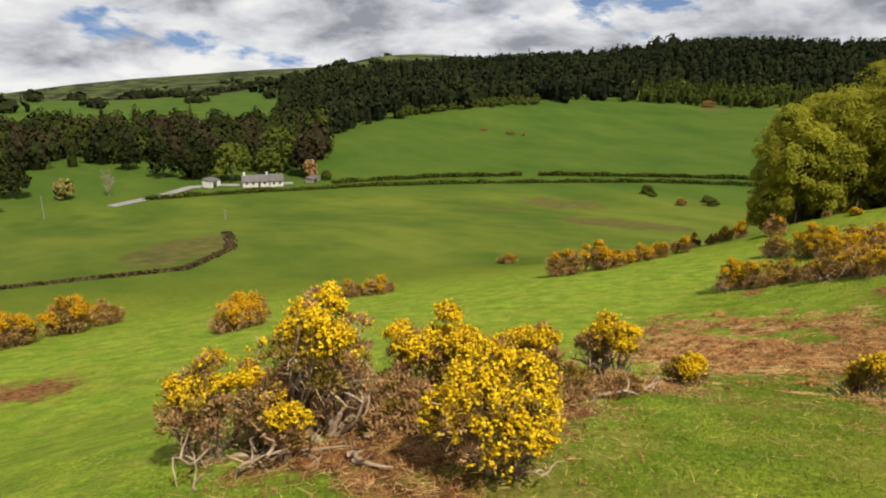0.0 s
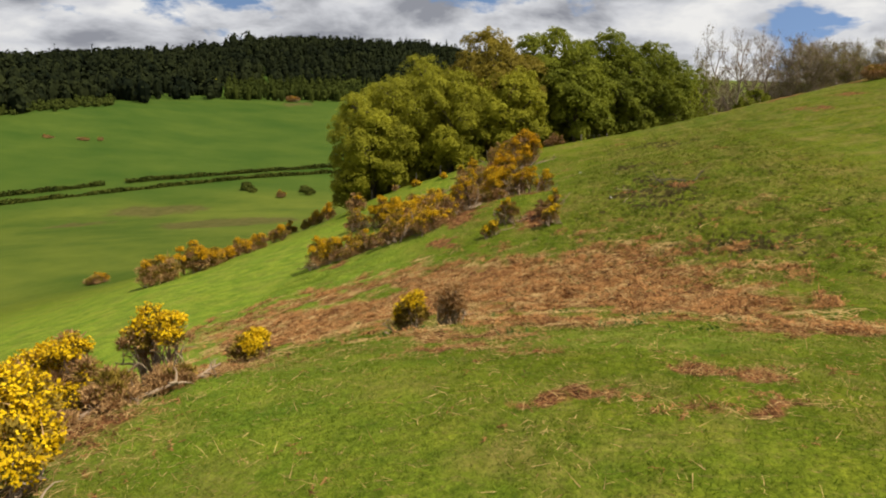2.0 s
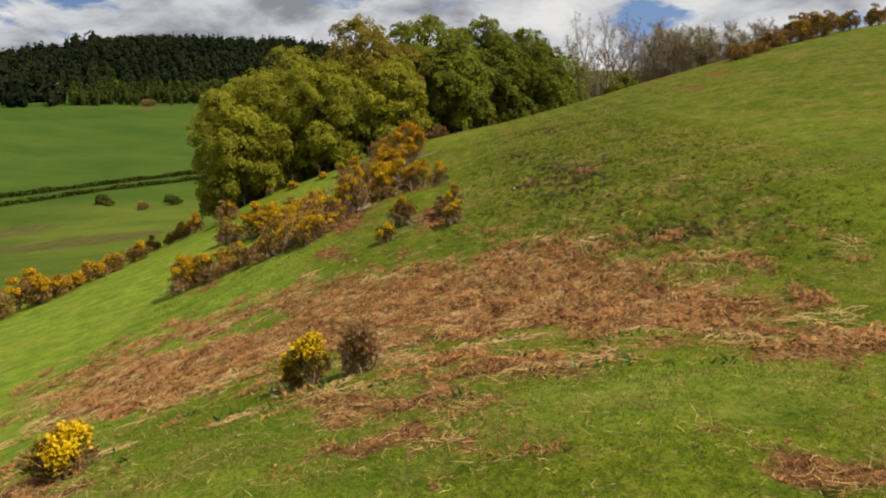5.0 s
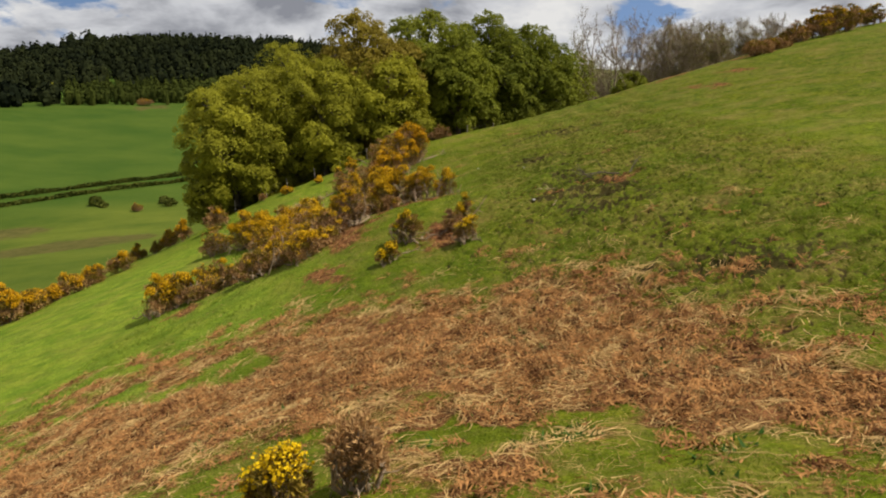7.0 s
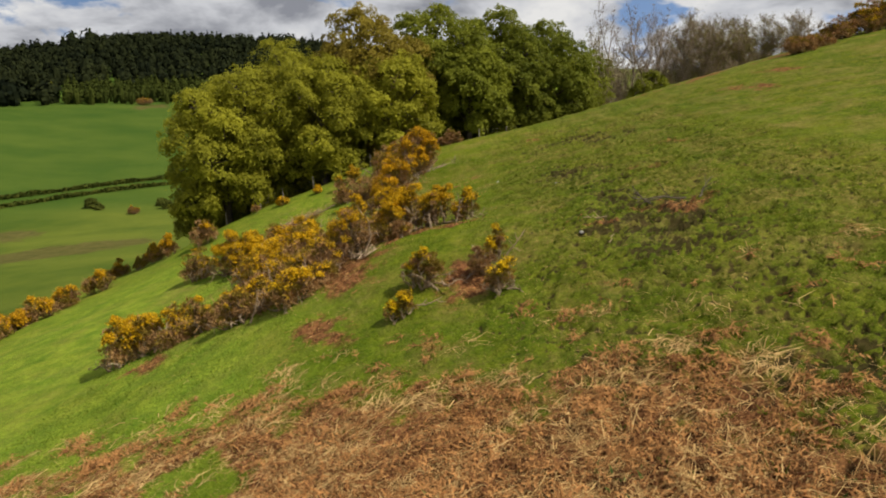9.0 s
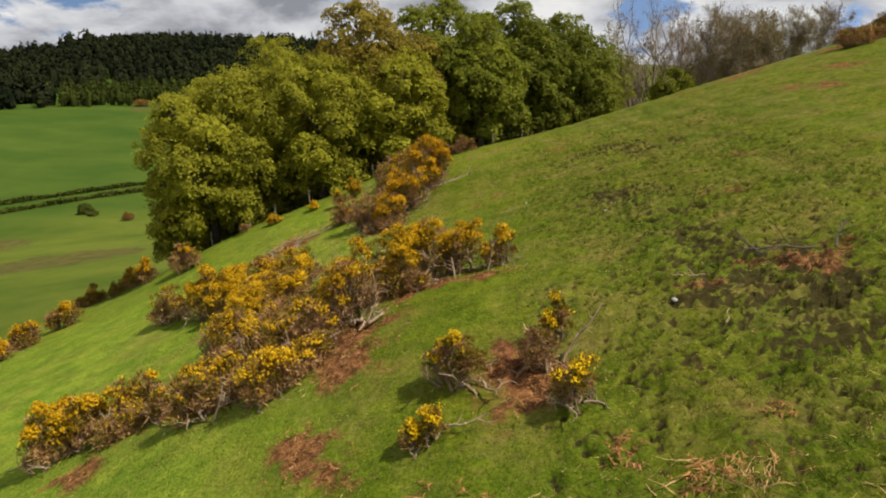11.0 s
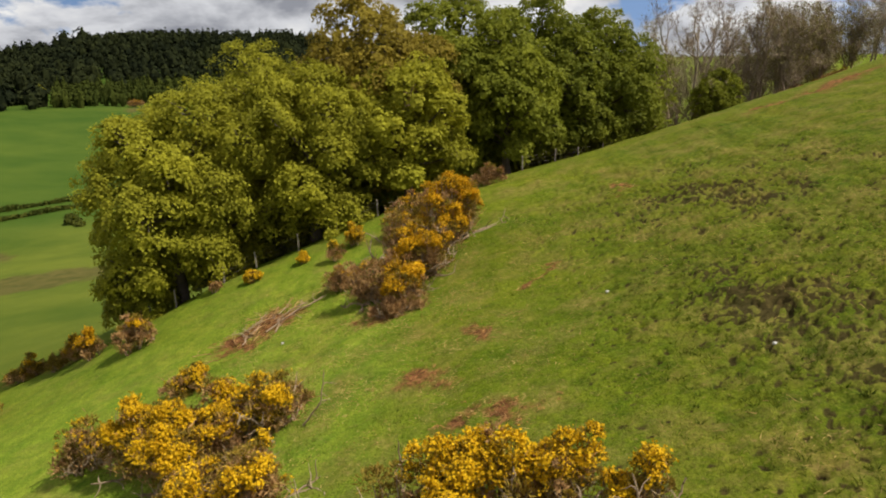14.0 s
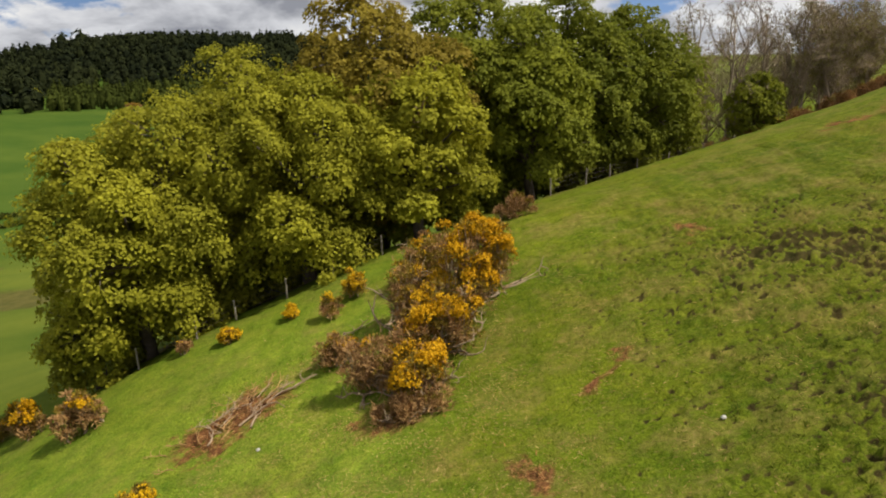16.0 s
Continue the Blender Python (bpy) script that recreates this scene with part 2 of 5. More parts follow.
def ground_material():
    """Pasture: greens at four scales, with dead bracken and rushes where the ground says so, and hoof-marked relief."""
    m = bpy.data.materials.new("hill_pasture")
    m.use_nodes = True
    n, l = m.node_tree.nodes, m.node_tree.links
    body = n["Principled BSDF"]
    body.inputs["Roughness"].default_value = 0.9
    body.inputs["Specular IOR Level"].default_value = 0.03
    at = n.new("ShaderNodeTexCoord")

    def noise_at(scale, detail=4, rough=0.55, stretch=None):
        t = n.new("ShaderNodeTexNoise")
        t.inputs["Scale"].default_value, t.inputs["Detail"].default_value, t.inputs["Roughness"].default_value = scale, detail, rough
        if stretch:
            mp = n.new("ShaderNodeMapping")
            mp.inputs["Scale"].default_value = stretch
            l.new(at.outputs["Object"], mp.inputs[0])
            l.new(mp.outputs[0], t.inputs["Vector"])
        else:
            l.new(at.outputs["Object"], t.inputs["Vector"])
        return t.outputs["Fac"]

    def ramp(fac, a, b, lo, hi):
        r = n.new("ShaderNodeValToRGB")
        r.color_ramp.elements[0].color, r.color_ramp.elements[1].color = (*a, 1), (*b, 1)
        r.color_ramp.elements[0].position, r.color_ramp.elements[1].position = lo, hi
        l.new(fac, r.inputs[0])
        return r.outputs[0]

    def mix(fac, a, b, mode="MIX"):
        x = n.new("ShaderNodeMix")
        x.data_type, x.blend_type = "RGBA", mode
        for s, v in ((0, fac), (6, a), (7, b)):
            if isinstance(v, (int, float)):
                x.inputs[s].default_value = v
            else:
                l.new(v, x.inputs[s])
        return x.outputs[2]

    def calc(op, a, b, clamp=False):
        x = n.new("ShaderNodeMath")
        x.operation, x.use_clamp = op, clamp
        for s, v in ((0, a), (1, b)):
            if isinstance(v, (int, float)):
                x.inputs[s].default_value = v
            else:
                l.new(v, x.inputs[s])
        return x.outputs[0]

    def cover(name):
        a = n.new("ShaderNodeAttribute")
        a.attribute_name = name
        return a.outputs["Fac"]

    tone = ramp(noise_at(0.09, 5, 0.6), (0.050, 0.096, 0.004), (0.134, 0.168, 0.009), 0.36, 0.64)
    tone = mix(0.60, tone, ramp(noise_at(1.3, 7, 0.68), (0.036, 0.079, 0.004), (0.158, 0.192, 0.013), 0.34, 0.68))
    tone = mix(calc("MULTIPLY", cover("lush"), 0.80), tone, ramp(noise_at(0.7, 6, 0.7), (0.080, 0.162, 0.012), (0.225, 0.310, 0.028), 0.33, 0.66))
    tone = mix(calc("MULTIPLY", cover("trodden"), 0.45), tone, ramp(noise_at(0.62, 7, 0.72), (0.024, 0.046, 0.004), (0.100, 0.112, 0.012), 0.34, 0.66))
    # tufts and blades
    tone = mix(calc("ADD", 0.22, calc("MULTIPLY", cover("trodden"), 0.28)), tone, ramp(noise_at(3.4, 5, 0.7), (0.45, 0.50, 0.45), (1.50, 1.42, 1.5), 0.38, 0.62), "MULTIPLY")
    tone = mix(0.5, tone, ramp(noise_at(12.0, 4, 0.75), (0.38, 0.42, 0.40), (1.75, 1.62, 1.7), 0.38, 0.62), "MULTIPLY")
    straw = ramp(noise_at(5.0, 7, 0.78, (1.0, 2.0, 1.0)), (0, 0, 0), (1, 1, 1), 0.56, 0.68)
    dry = calc("MULTIPLY", straw, cover("worn"), True)
    tone = mix(calc("MULTIPLY", dry, 0.75), tone, ramp(noise_at(11.0), (0.14, 0.095, 0.03), (0.36, 0.26, 0.10), 0.3, 0.7))
    faded = calc("MULTIPLY", ramp(noise_at(0.42, 7, 0.72), (0, 0, 0), (1, 1, 1), 0.47, 0.66), cover("worn"), True)
    tone = mix(calc("MULTIPLY", faded, 0.62), tone, ramp(noise_at(4.0, 6, 0.75), (0.085, 0.080, 0.012), (0.300, 0.225, 0.070), 0.36, 0.64))
    meadow = ramp(noise_at(0.018, 5, 0.6, (1.0, 2.2, 1.0)), (0.050, 0.088, 0.012), (0.126, 0.150, 0.022), 0.36, 0.64)
    meadow = mix(0.35, meadow, ramp(noise_at(0.12, 6, 0.7), (0.038, 0.064, 0.007), (0.112, 0.126, 0.015), 0.34, 0.66))
    plain = ramp(noise_at(0.0052, 6, 0.62, (1.0, 2.6, 1.0)), (0.010, 0.016, 0.008), (0.088, 0.100, 0.030), 0.44, 0.58)
    # upper field: green darkened, with cloud shade put into its colour
    upper = ramp(noise_at(0.03, 6, 0.65, (1.0, 1.8, 1.0)), (0.036, 0.073, 0.010), (0.070, 0.104, 0.015), 0.30, 0.70)
    meadow = mix(cover("upper"), meadow, upper)
    meadow = mix(cover("plain"), meadow, plain)
    tone = mix(cover("meadow"), tone, meadow)
    brown = ramp(noise_at(2.2, 7, 0.75), (0.036, 0.013, 0.007), (0.21, 0.092, 0.034), 0.33, 0.66)
    brown = mix(0.5, brown, ramp(noise_at(13.0, 4, 0.7, (1.0, 1.9, 1.0)), (0.030, 0.013, 0.006), (0.36, 0.195, 0.068), 0.36, 0.64))
    brown = mix(0.8, brown, ramp(noise_at(3.0, 6, 0.72), (0.22, 0.17, 0.15), (1.45, 1.45, 1.4), 0.37, 0.60), "MULTIPLY")
    edge = calc("ADD", cover("bracken"), calc("MULTIPLY", calc("SUBTRACT", noise_at(0.9, 8, 0.72), 0.5), 1.7))
    patch = ramp(edge, (0, 0, 0), (1, 1, 1), 0.40, 0.66)
    tone = mix(patch, tone, brown)
    rushy = calc("ADD", cover("rushes"), calc("MULTIPLY", calc("SUBTRACT", noise_at(0.10, 8, 0.75), 0.5), 1.6))
    tone = mix(calc("MULTIPLY", ramp(rushy, (0, 0, 0), (1, 1, 1), 0.36, 0.56), 0.85), tone, ramp(noise_at(0.35, 6, 0.7), (0.045, 0.046, 0.012), (0.130, 0.104, 0.034), 0.3, 0.7))
    # bare earth in the prints; in the creases this dark also paints shade
    soil_and_shade = ramp(noise_at(5.0, 6, 0.7), (0.014, 0.011, 0.005), (0.056, 0.040, 0.016), 0.3, 0.7)
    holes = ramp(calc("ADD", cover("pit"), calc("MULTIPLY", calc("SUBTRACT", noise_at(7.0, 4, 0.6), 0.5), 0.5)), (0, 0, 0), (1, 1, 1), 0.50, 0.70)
    tone = mix(calc("MULTIPLY", holes, 0.85), tone, soil_and_shade)
    floor_ = ramp(noise_at(0.8, 5, 0.7), (0.045, 0.032, 0.018), (0.12, 0.085, 0.045), 0.3, 0.7)
    tone = mix(cover("wood"), tone, floor_)
    tone = mix(calc("SUBTRACT", 1.0, cover("meadow")), tone, ramp(noise_at(0.25, 5, 0.65), (1.10, 0.96, 1.10), (1.00, 1.00, 1.05), 0.3, 0.7), "MULTIPLY")
    l.new(tone, body.inputs["Base Color"])
    relief = n.new("ShaderNodeBump")
    relief.inputs["Strength"].default_value, relief.inputs["Distance"].default_value = 0.85, 0.12
    turf = calc("ADD", calc("MULTIPLY", noise_at(2.2, 6, 0.65), 0.9), calc("MULTIPLY", noise_at(14.0, 4, 0.7), 0.45))
    l.new(turf, relief.inputs["Height"])
    l.new(relief.outputs[0], body.inputs["Normal"])
    return m


M_GROUND = ground_material()


# ---------------------------------------------------------------- mesh tools
class Shape:
    """Gathers vertices and faces and makes one mesh of them."""

    def __init__(self):
        self.v, self.f, self.count = [], [], 0

    def add(self, verts, faces):
        verts = np.asarray(verts, float).reshape(-1, 3)
        self.v.append(verts)
        self.f.append(np.asarray(faces, int) + self.count)
        self.count += len(verts)

    def mesh(self, name, mat, smooth=False):
        me = bpy.data.meshes.new(name)
        verts = np.concatenate(self.v) if self.v else np.zeros((0, 3))
        me.vertices.add(len(verts))
        me.vertices.foreach_set("co", verts.astype(np.float32).ravel())
        sizes = np.concatenate([np.full(len(f), f.shape[1]) for f in self.f])
        loops = np.concatenate([f.ravel() for f in self.f])
        me.loops.add(len(loops))
        me.loops.foreach_set("vertex_index", loops.astype(np.int32))
        me.polygons.add(len(sizes))
        me.polygons.foreach_set("loop_start", np.concatenate([[0], np.cumsum(sizes)[:-1]]).astype(np.int32))
        me.polygons.foreach_set("loop_total", sizes.astype(np.int32))
        me.polygons.foreach_set("use_smooth", np.full(len(sizes), smooth))
        me.materials.append(mat)
        me.update(calc_edges=True)
        return me

    def tube(self, points, radii, sides=5):
        """A tapered limb along points, closed at its tip."""
        pts, radii = np.asarray(points, float), np.asarray(radii, float)
        along = np.gradient(pts, axis=0)
        along /= np.linalg.norm(along, axis=1, keepdims=True) + 1e-9
        side = np.cross(along, (0.31, 0.17, 0.93) if abs(along[0, 2]) < 0.8 else (1, 0.2, 0))
        side /= np.linalg.norm(side, axis=1, keepdims=True) + 1e-9
        other = np.cross(along, side)
        a = np.arange(sides) * 2 * math.pi / sides
        ring = pts[:, None] + radii[:, None, None] * (np.cos(a)[None, :, None] * side[:, None] + np.sin(a)[None, :, None] * other[:, None])
        n = len(pts)
        i, j = np.meshgrid(np.arange(n - 1), np.arange(sides), indexing="ij")
        k = (j + 1) % sides
        self.add(ring.reshape(-1, 3), np.stack([i * sides + j, i * sides + k, (i + 1) * sides + k, (i + 1) * sides + j], -1).reshape(-1, 4))

    def cards(self, centres, size, rng, upward=0.0, slim=1.0, facing=None):
        """Small leaf-like faces, turned at random (upward: how much they lie flat) or to face a way."""
        n = len(centres)
        nrm = np.array(facing, float) if facing is not None else rng.normal(size=(n, 3)) + (0, 0, upward)
        nrm /= np.linalg.norm(nrm, axis=1, keepdims=True)
        a = np.cross(nrm, rng.normal(size=(n, 3)))
        a /= np.linalg.norm(a, axis=1, keepdims=True) + 1e-9
        b = np.cross(nrm, a)
        s = np.asarray(size, float).reshape(-1, 1) * np.ones((n, 1))
        c = np.asarray(centres, float)
        quad = np.stack([c - a * s, c - b * s * slim * 0.8 + a * s * 0.1, c + a * s, c + b * s * slim * 0.8 - a * s * 0.1], 1)
        self.add(quad.reshape(-1, 3), np.arange(4 * n).reshape(n, 4))

    def blades(self, feet, ways, length, width, rng):
        """Thin pointed faces that stand on feet and point along ways."""
        n = len(feet)
        ways = ways / (np.linalg.norm(ways, axis=1, keepdims=True) + 1e-9)
        side = np.cross(ways, rng.normal(size=(n, 3)))
        side /= np.linalg.norm(side, axis=1, keepdims=True) + 1e-9
        length, width = np.asarray(length).reshape(-1, 1), np.asarray(width).reshape(-1, 1)
        tri = np.stack([feet - side * width / 2, feet + side * width / 2, feet + ways * length], 1)
        self.add(tri.reshape(-1, 3), np.arange(3 * n).reshape(n, 3))

    def box(self, x0, x1, y0, y1, z0, z1):
        v = [(x, y, z) for x in (x0, x1) for y in (y0, y1) for z in (z0, z1)]
        self.add(v, [(0, 1, 3, 2), (4, 6, 7, 5), (0, 4, 5, 1), (2, 3, 7, 6), (0, 2, 6, 4), (1, 5, 7, 3)])


def part(name, shape, mat, parent, label="", smooth=False):
    ob = new(name, shape.mesh(name, mat, smooth) if isinstance(shape, Shape) else shape)
    ob.parent = parent
    if label:
        tagged(ob, label)
    return ob


def thing(name, label, category, x, y, group="", sink=0.04):
    """An Empty on the ground at x, y that carries the parts of one thing."""
    e = new(name)
    e.empty_display_size = 0.2
    e.location = (x, y, float(land(x, y)) - sink)
    return tagged(e, label, category, group)


def settle(px, py, x, y, sink=0.04):
    """Heights of the ground at places round x, y, seen from the thing's own base."""
    return land(np.asarray(px) + x, np.asarray(py) + y) - float(land(x, y)) + sink


def bent(rng, start, way, length, steps=5, wander=0.25, rise=0.0):
    pts, way = [np.array(start, float)], np.array(way, float)
    for _ in range(steps):
        way = way + rng.normal(size=3) * wander + (0, 0, rise)
        way = way / np.linalg.norm(way)
        pts.append(pts[-1] + way * length / steps)
    return np.array(pts)


# ---------------------------------------------------------------- ground
def frayed(x, y):
    """Places shifted a little this way and that, so that outlines of patches wander."""
    k = np.minimum(1.0, 6.0 / (4.0 + np.hypot(x, y) * 0.05))
    u = x + k * (0.42 * np.sin(1.7 * y + 0.6 * x) + 0.22 * np.sin(4.3 * y - 2.9 * x + 1.0) + 0.10 * np.sin(9.1 * x + 6.7 * y))
    v = y + k * (0.42 * np.sin(1.9 * x - 0.7 * y + 2.0) + 0.22 * np.sin(4.9 * x + 2.3 * y) + 0.10 * np.sin(8.3 * y - 7.9 * x))
    return u, v


def ellipse(x, y, cx, cy, a, b, turn=0.0):
    c, s = math.cos(radians(turn)), math.sin(radians(turn))
    u, v = (x - cx) * c + (y - cy) * s, -(x - cx) * s + (y - cy) * c
    return np.clip(1.25 - np.sqrt((u / a) ** 2 + (v / b) ** 2) * 0.85, 0, 1)


# dead bracken: centre, half lengths, turn
BRACKEN_NEAR = [(-4.0, 18.6, 11.5, 4.6, -16), (2.6, 15.5, 4.2, 6.6, 0), (4.6, 11.6, 3.4, 3.6, 0), (-8.6, 15.4, 4.5, 2.4, -35), (0.4, 11.6, 2.4, 2.4, 0), (6.9, 7.4, 1.6, 1.2, 40), (4.1, 2.5, 0.9, 0.65, 20)]
BRACKEN_MORE = [(-0.9, 6.6, 2.6, 0.7, -38), (1.6, 7.4, 1.8, 0.7, 10), (0.0, 4.2, 1.9, 0.45, -12), (2.0, 0.8, 0.6, 0.4, 0), (3.7, 0.9, 0.5, 0.4, 0), (-7.2, -1.6, 3.2, 2.6, -10), (-7.0, 1.6, 2.4, 2.4, 0), (-6.2, 5.0, 1.8, 1.8, 0), (-37.5, -1.5, 5.0, 3.0, 0)]
BRACKEN_MID = [(-0.3, 28.8, 1.6, 1.4, 0), (-5.1, 27.8, 1.3, 1.7, 0), (-4.6, 31.8, 1.6, 2.0, 0), (-1.9, 35.6, 2.6, 0.8, 10), (8.0, 31.4, 1.5, 1.2, 0), (4.9, 31.4, 0.9, 0.8, 0), (-12.7, 31.6, 1.6, 0.9, 0), (-13.2, 57.9, 3.1, 2.0, 48), (-8.6, 35.6, 4.4, 3.4, 30), (-5.2, 33.0, 2.6, 1.7, 30), (-6.6, 37.6, 3.0, 2.0, 0)]
BRACKEN_FAR = [(-2.0, 49.5, 0.8, 1.2, 0), (-3.8, 46.4, 1.4, 1.0, 0), (-2.1, 42.9, 2.0, 0.9, 0), (6.7, 63.6, 0.8, 1.6, 0), (26.0, 76.0, 7.0, 1.6, 30), (34.0, 77.0, 6.0, 2.2, 25), (19.6, 74.2, 2.6, 1.1, 20), (24.0, 61.5, 4.8, 1.5, -72), (12.7, 47.4, 1.1, 0.9, 0), (9.2, 39.9, 0.9, 0.6, 0), (28.5, 66.0, 4.0, 1.4, -60), (-6.0, 54.4, 2.2, 1.6, 0), (9.1, 41.4, 0.6, 0.5, 0), (0.9, 53.6, 0.5, 1.6, -30)]
# green grass that shows among it
GREEN_GAPS = [(-7.0, 20.3, 1.9, 0.9, 10), (-10.8, 20.6, 1.4, 0.7, 0), (0.6, 11.5, 1.5, 0.7, 0), (2.4, 10.9, 1.2, 0.6, 0), (1.6, 22.6, 1.7, 0.9, -20), (-3.4, 9.0, 1.6, 0.7, 30), (3.6, 9.4, 1.5, 0.8, 0)]
RUSHES = [(-121, 41, 20, 8.5, -48), (-128, 176, 18, 12, 0), (-88, 149, 20, 13, 30), (-135, 150, 9, 5, 20), (-330, 255, 14, 6, 0), (-310, 275, 16, 6, 0), (-185, 420, 16, 7, 0)]


TURF = {}


def bracken_at(x, y):
    """How thick dead bracken covers the ground."""
    u, v = frayed(x, y)
    b = np.zeros_like(x)
    for row in BRACKEN_NEAR:
        b = np.maximum(b, ellipse(u, v, *row))
    for row in BRACKEN_MORE + BRACKEN_MID:
        b = np.maximum(b, 0.78 * ellipse(u, v, *row))
    for row in BRACKEN_FAR:
        b = np.maximum(b, 0.64 * ellipse(u, v, *row))
    for row in GREEN_GAPS:
        b = b * (1 - 0.95 * np.clip(ellipse(u, v, *row) * 1.8, 0, 1))
    return b


def turf_z(x, y, layer="z"):
    """Height of the turf as it lies, with its tufts and hoof prints; or another layer of it."""
    xs, ys, z = TURF["xs"], TURF["ys"], TURF[layer]
    i, j = np.clip(np.searchsorted(ys, y) - 1, 0, len(ys) - 2), np.clip(np.searchsorted(xs, x) - 1, 0, len(xs) - 2)
    u, v = (x - xs[j]) / (xs[j + 1] - xs[j]), (y - ys[i]) / (ys[i + 1] - ys[i])
    return (z[i, j] * (1 - u) + z[i, j + 1] * u) * (1 - v) + (z[i + 1, j] * (1 - u) + z[i + 1, j + 1] * u) * v


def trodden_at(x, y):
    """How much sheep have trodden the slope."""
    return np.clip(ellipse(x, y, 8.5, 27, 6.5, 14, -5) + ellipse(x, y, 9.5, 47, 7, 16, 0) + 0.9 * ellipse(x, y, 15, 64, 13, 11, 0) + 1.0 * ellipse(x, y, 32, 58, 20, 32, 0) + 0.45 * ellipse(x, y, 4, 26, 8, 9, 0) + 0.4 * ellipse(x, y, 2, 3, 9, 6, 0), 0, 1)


def churned_at(x, y):
    """Where the turf is poached to bare soil."""
    return np.clip(ellipse(x, y, 6.4, 43.0, 2.8, 6.0, 0) + ellipse(x, y, 6.2, 31.0, 2.4, 5.0, 0) + 0.7 * ellipse(x, y, 9.5, 58, 4, 6, 0) + 0.7 * ellipse(x, y, 8.5, 19, 3, 5, 0), 0, 1)


def ground():
    def spread(step, reach, grow):
        out, s, d = [], step, 0.0
        while d < reach:
            s *= grow
            d += s
            out.append(d)
        return np.array(out)

    far = spread(0.18, 5200, 1.085)
    xs = np.concatenate([-16.0 - far[::-1], np.arange(-16.0, 0.0, 0.19), np.arange(0.0, 17.0, 0.10), 17.0 + far])
    ys = np.concatenate([-5.0 - far[::-1], np.arange(-5.0, 14.0, 0.18), np.arange(14.0, 52.0, 0.115), np.arange(52.0, 66.0, 0.2), 66.0 + far])
    ys = ys[ys > -700]
    gx, gy = np.meshgrid(xs, ys)
    x, y = gx.ravel(), gy.ravel()
    z = land(x, y)
    r = np.hypot(x, y)
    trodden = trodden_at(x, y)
    bracken = bracken_at(x, y)
    rushes = np.zeros_like(x)
    for row in RUSHES:
        rushes = np.maximum(rushes, ellipse(x, y, *row))
    near = (r < 140)
    idx = np.where(near)[0]
    crease, churned = np.zeros_like(x), churned_at(x, y)
    for i in idx:
        p = Vector((x[i], y[i], 0))
        tuft = noise.noise(p * 1.9) + 0.5 * noise.noise(p * 3.7)
        if trodden[i] > 0.02 and -1 < x[i] < 40 and y[i] < 80:  # hummocks of turf with creases between
            w = p * 0.62 + noise.noise_vector(p * 1.1) * 0.45
            f1, f2 = noise.voronoi(Vector((w.x * 4.8, w.y * 5.9, 0)))[0][:2]
            e = noise.voronoi(Vector((w.x * 2.1 + 9, w.y * 2.7, 0)))[0]
            patchy = min(1.0, max(0.25, 0.7 + 1.2 * noise.noise(p * 0.3))) * (1 + 0.7 * churned[i])
            z[i] += trodden[i] * patchy * (0.095 * min(1.0, (f2 - f1) * 2.6) ** 0.6 + 0.085 * min(1.0, (e[1] - e[0]) * 2.6) ** 0.7 - 0.12)
            # dark of the creases, painted where their shade falls
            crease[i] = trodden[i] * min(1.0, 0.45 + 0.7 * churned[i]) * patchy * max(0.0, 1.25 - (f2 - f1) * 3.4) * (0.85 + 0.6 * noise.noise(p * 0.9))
        z[i] += noise.noise(p * 0.16) * 0.10 + noise.noise(p * 0.7) * 0.05 + tuft * (0.022 + 0.11 * bracken[i] + 0.035 * trodden[i])
    # little level treads that sheep wear into the steep slope
    z = z + np.sin(z * 9.0 + x * 0.35) * 0.04 * trodden * near
    # hoof prints: small oval pits with a lip on one side, thick where the ground is trodden
    rng = np.random.default_rng(77)
    many = 46000
    px, py = rng.uniform(0, 17, many), rng.uniform(12, 64, many)
    group = np.array([noise.noise(Vector((a * 0.45, b * 0.45, 2.0))) + 0.5 * noise.noise(Vector((a * 1.1, b * 1.1, 8.0))) for a, b in zip(px, py)])
    keep = rng.random(many) < np.clip(trodden_at(px, py) * 0.16 * np.clip(0.8 + 1.4 * group, 0.1, 1.6), 0, 1) + 0.22 * np.clip(churned_at(px, py) * 1.1 - 0.15, 0, 1) * (group > -0.15) + 0.006
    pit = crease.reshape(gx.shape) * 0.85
    zz = z.reshape(gx.shape)
    for a, b, turn, size in zip(px[keep], py[keep], rng.uniform(0, math.pi, keep.sum()), rng.uniform(0.060, 0.112, keep.sum())):
        i0, i1 = np.searchsorted(ys, (b - 0.5, b + 0.5))
        j0, j1 = np.searchsorted(xs, (a - 0.5, a + 0.5))
        u, v = gx[i0:i1, j0:j1] - a, gy[i0:i1, j0:j1] - b
        c, k = math.cos(turn), math.sin(turn)
        u, v = (u * c + v * k) / 1.5, v * c - u * k
        d2 = (u * u + v * v) / size**2
        zz[i0:i1, j0:j1] += -1.15 * size * np.exp(-d2) + 0.35 * size * np.exp(-((np.sqrt(d2) - 1.7) ** 2) * 3)
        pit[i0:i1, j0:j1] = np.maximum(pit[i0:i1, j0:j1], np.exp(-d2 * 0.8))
    z = zz.ravel()
    n, m = gx.shape
    i, j = np.meshgrid(np.arange(n - 1), np.arange(m - 1), indexing="ij")
    quads = np.stack([i * m + j, i * m + j + 1, (i + 1) * m + j + 1, (i + 1) * m + j], -1).reshape(-1, 4)
    s = Shape()
    s.add(np.stack([x, y, z], -1), quads)
    me = s.mesh("ground", M_GROUND, True)
    az = np.degrees(np.arctan2(x, y))
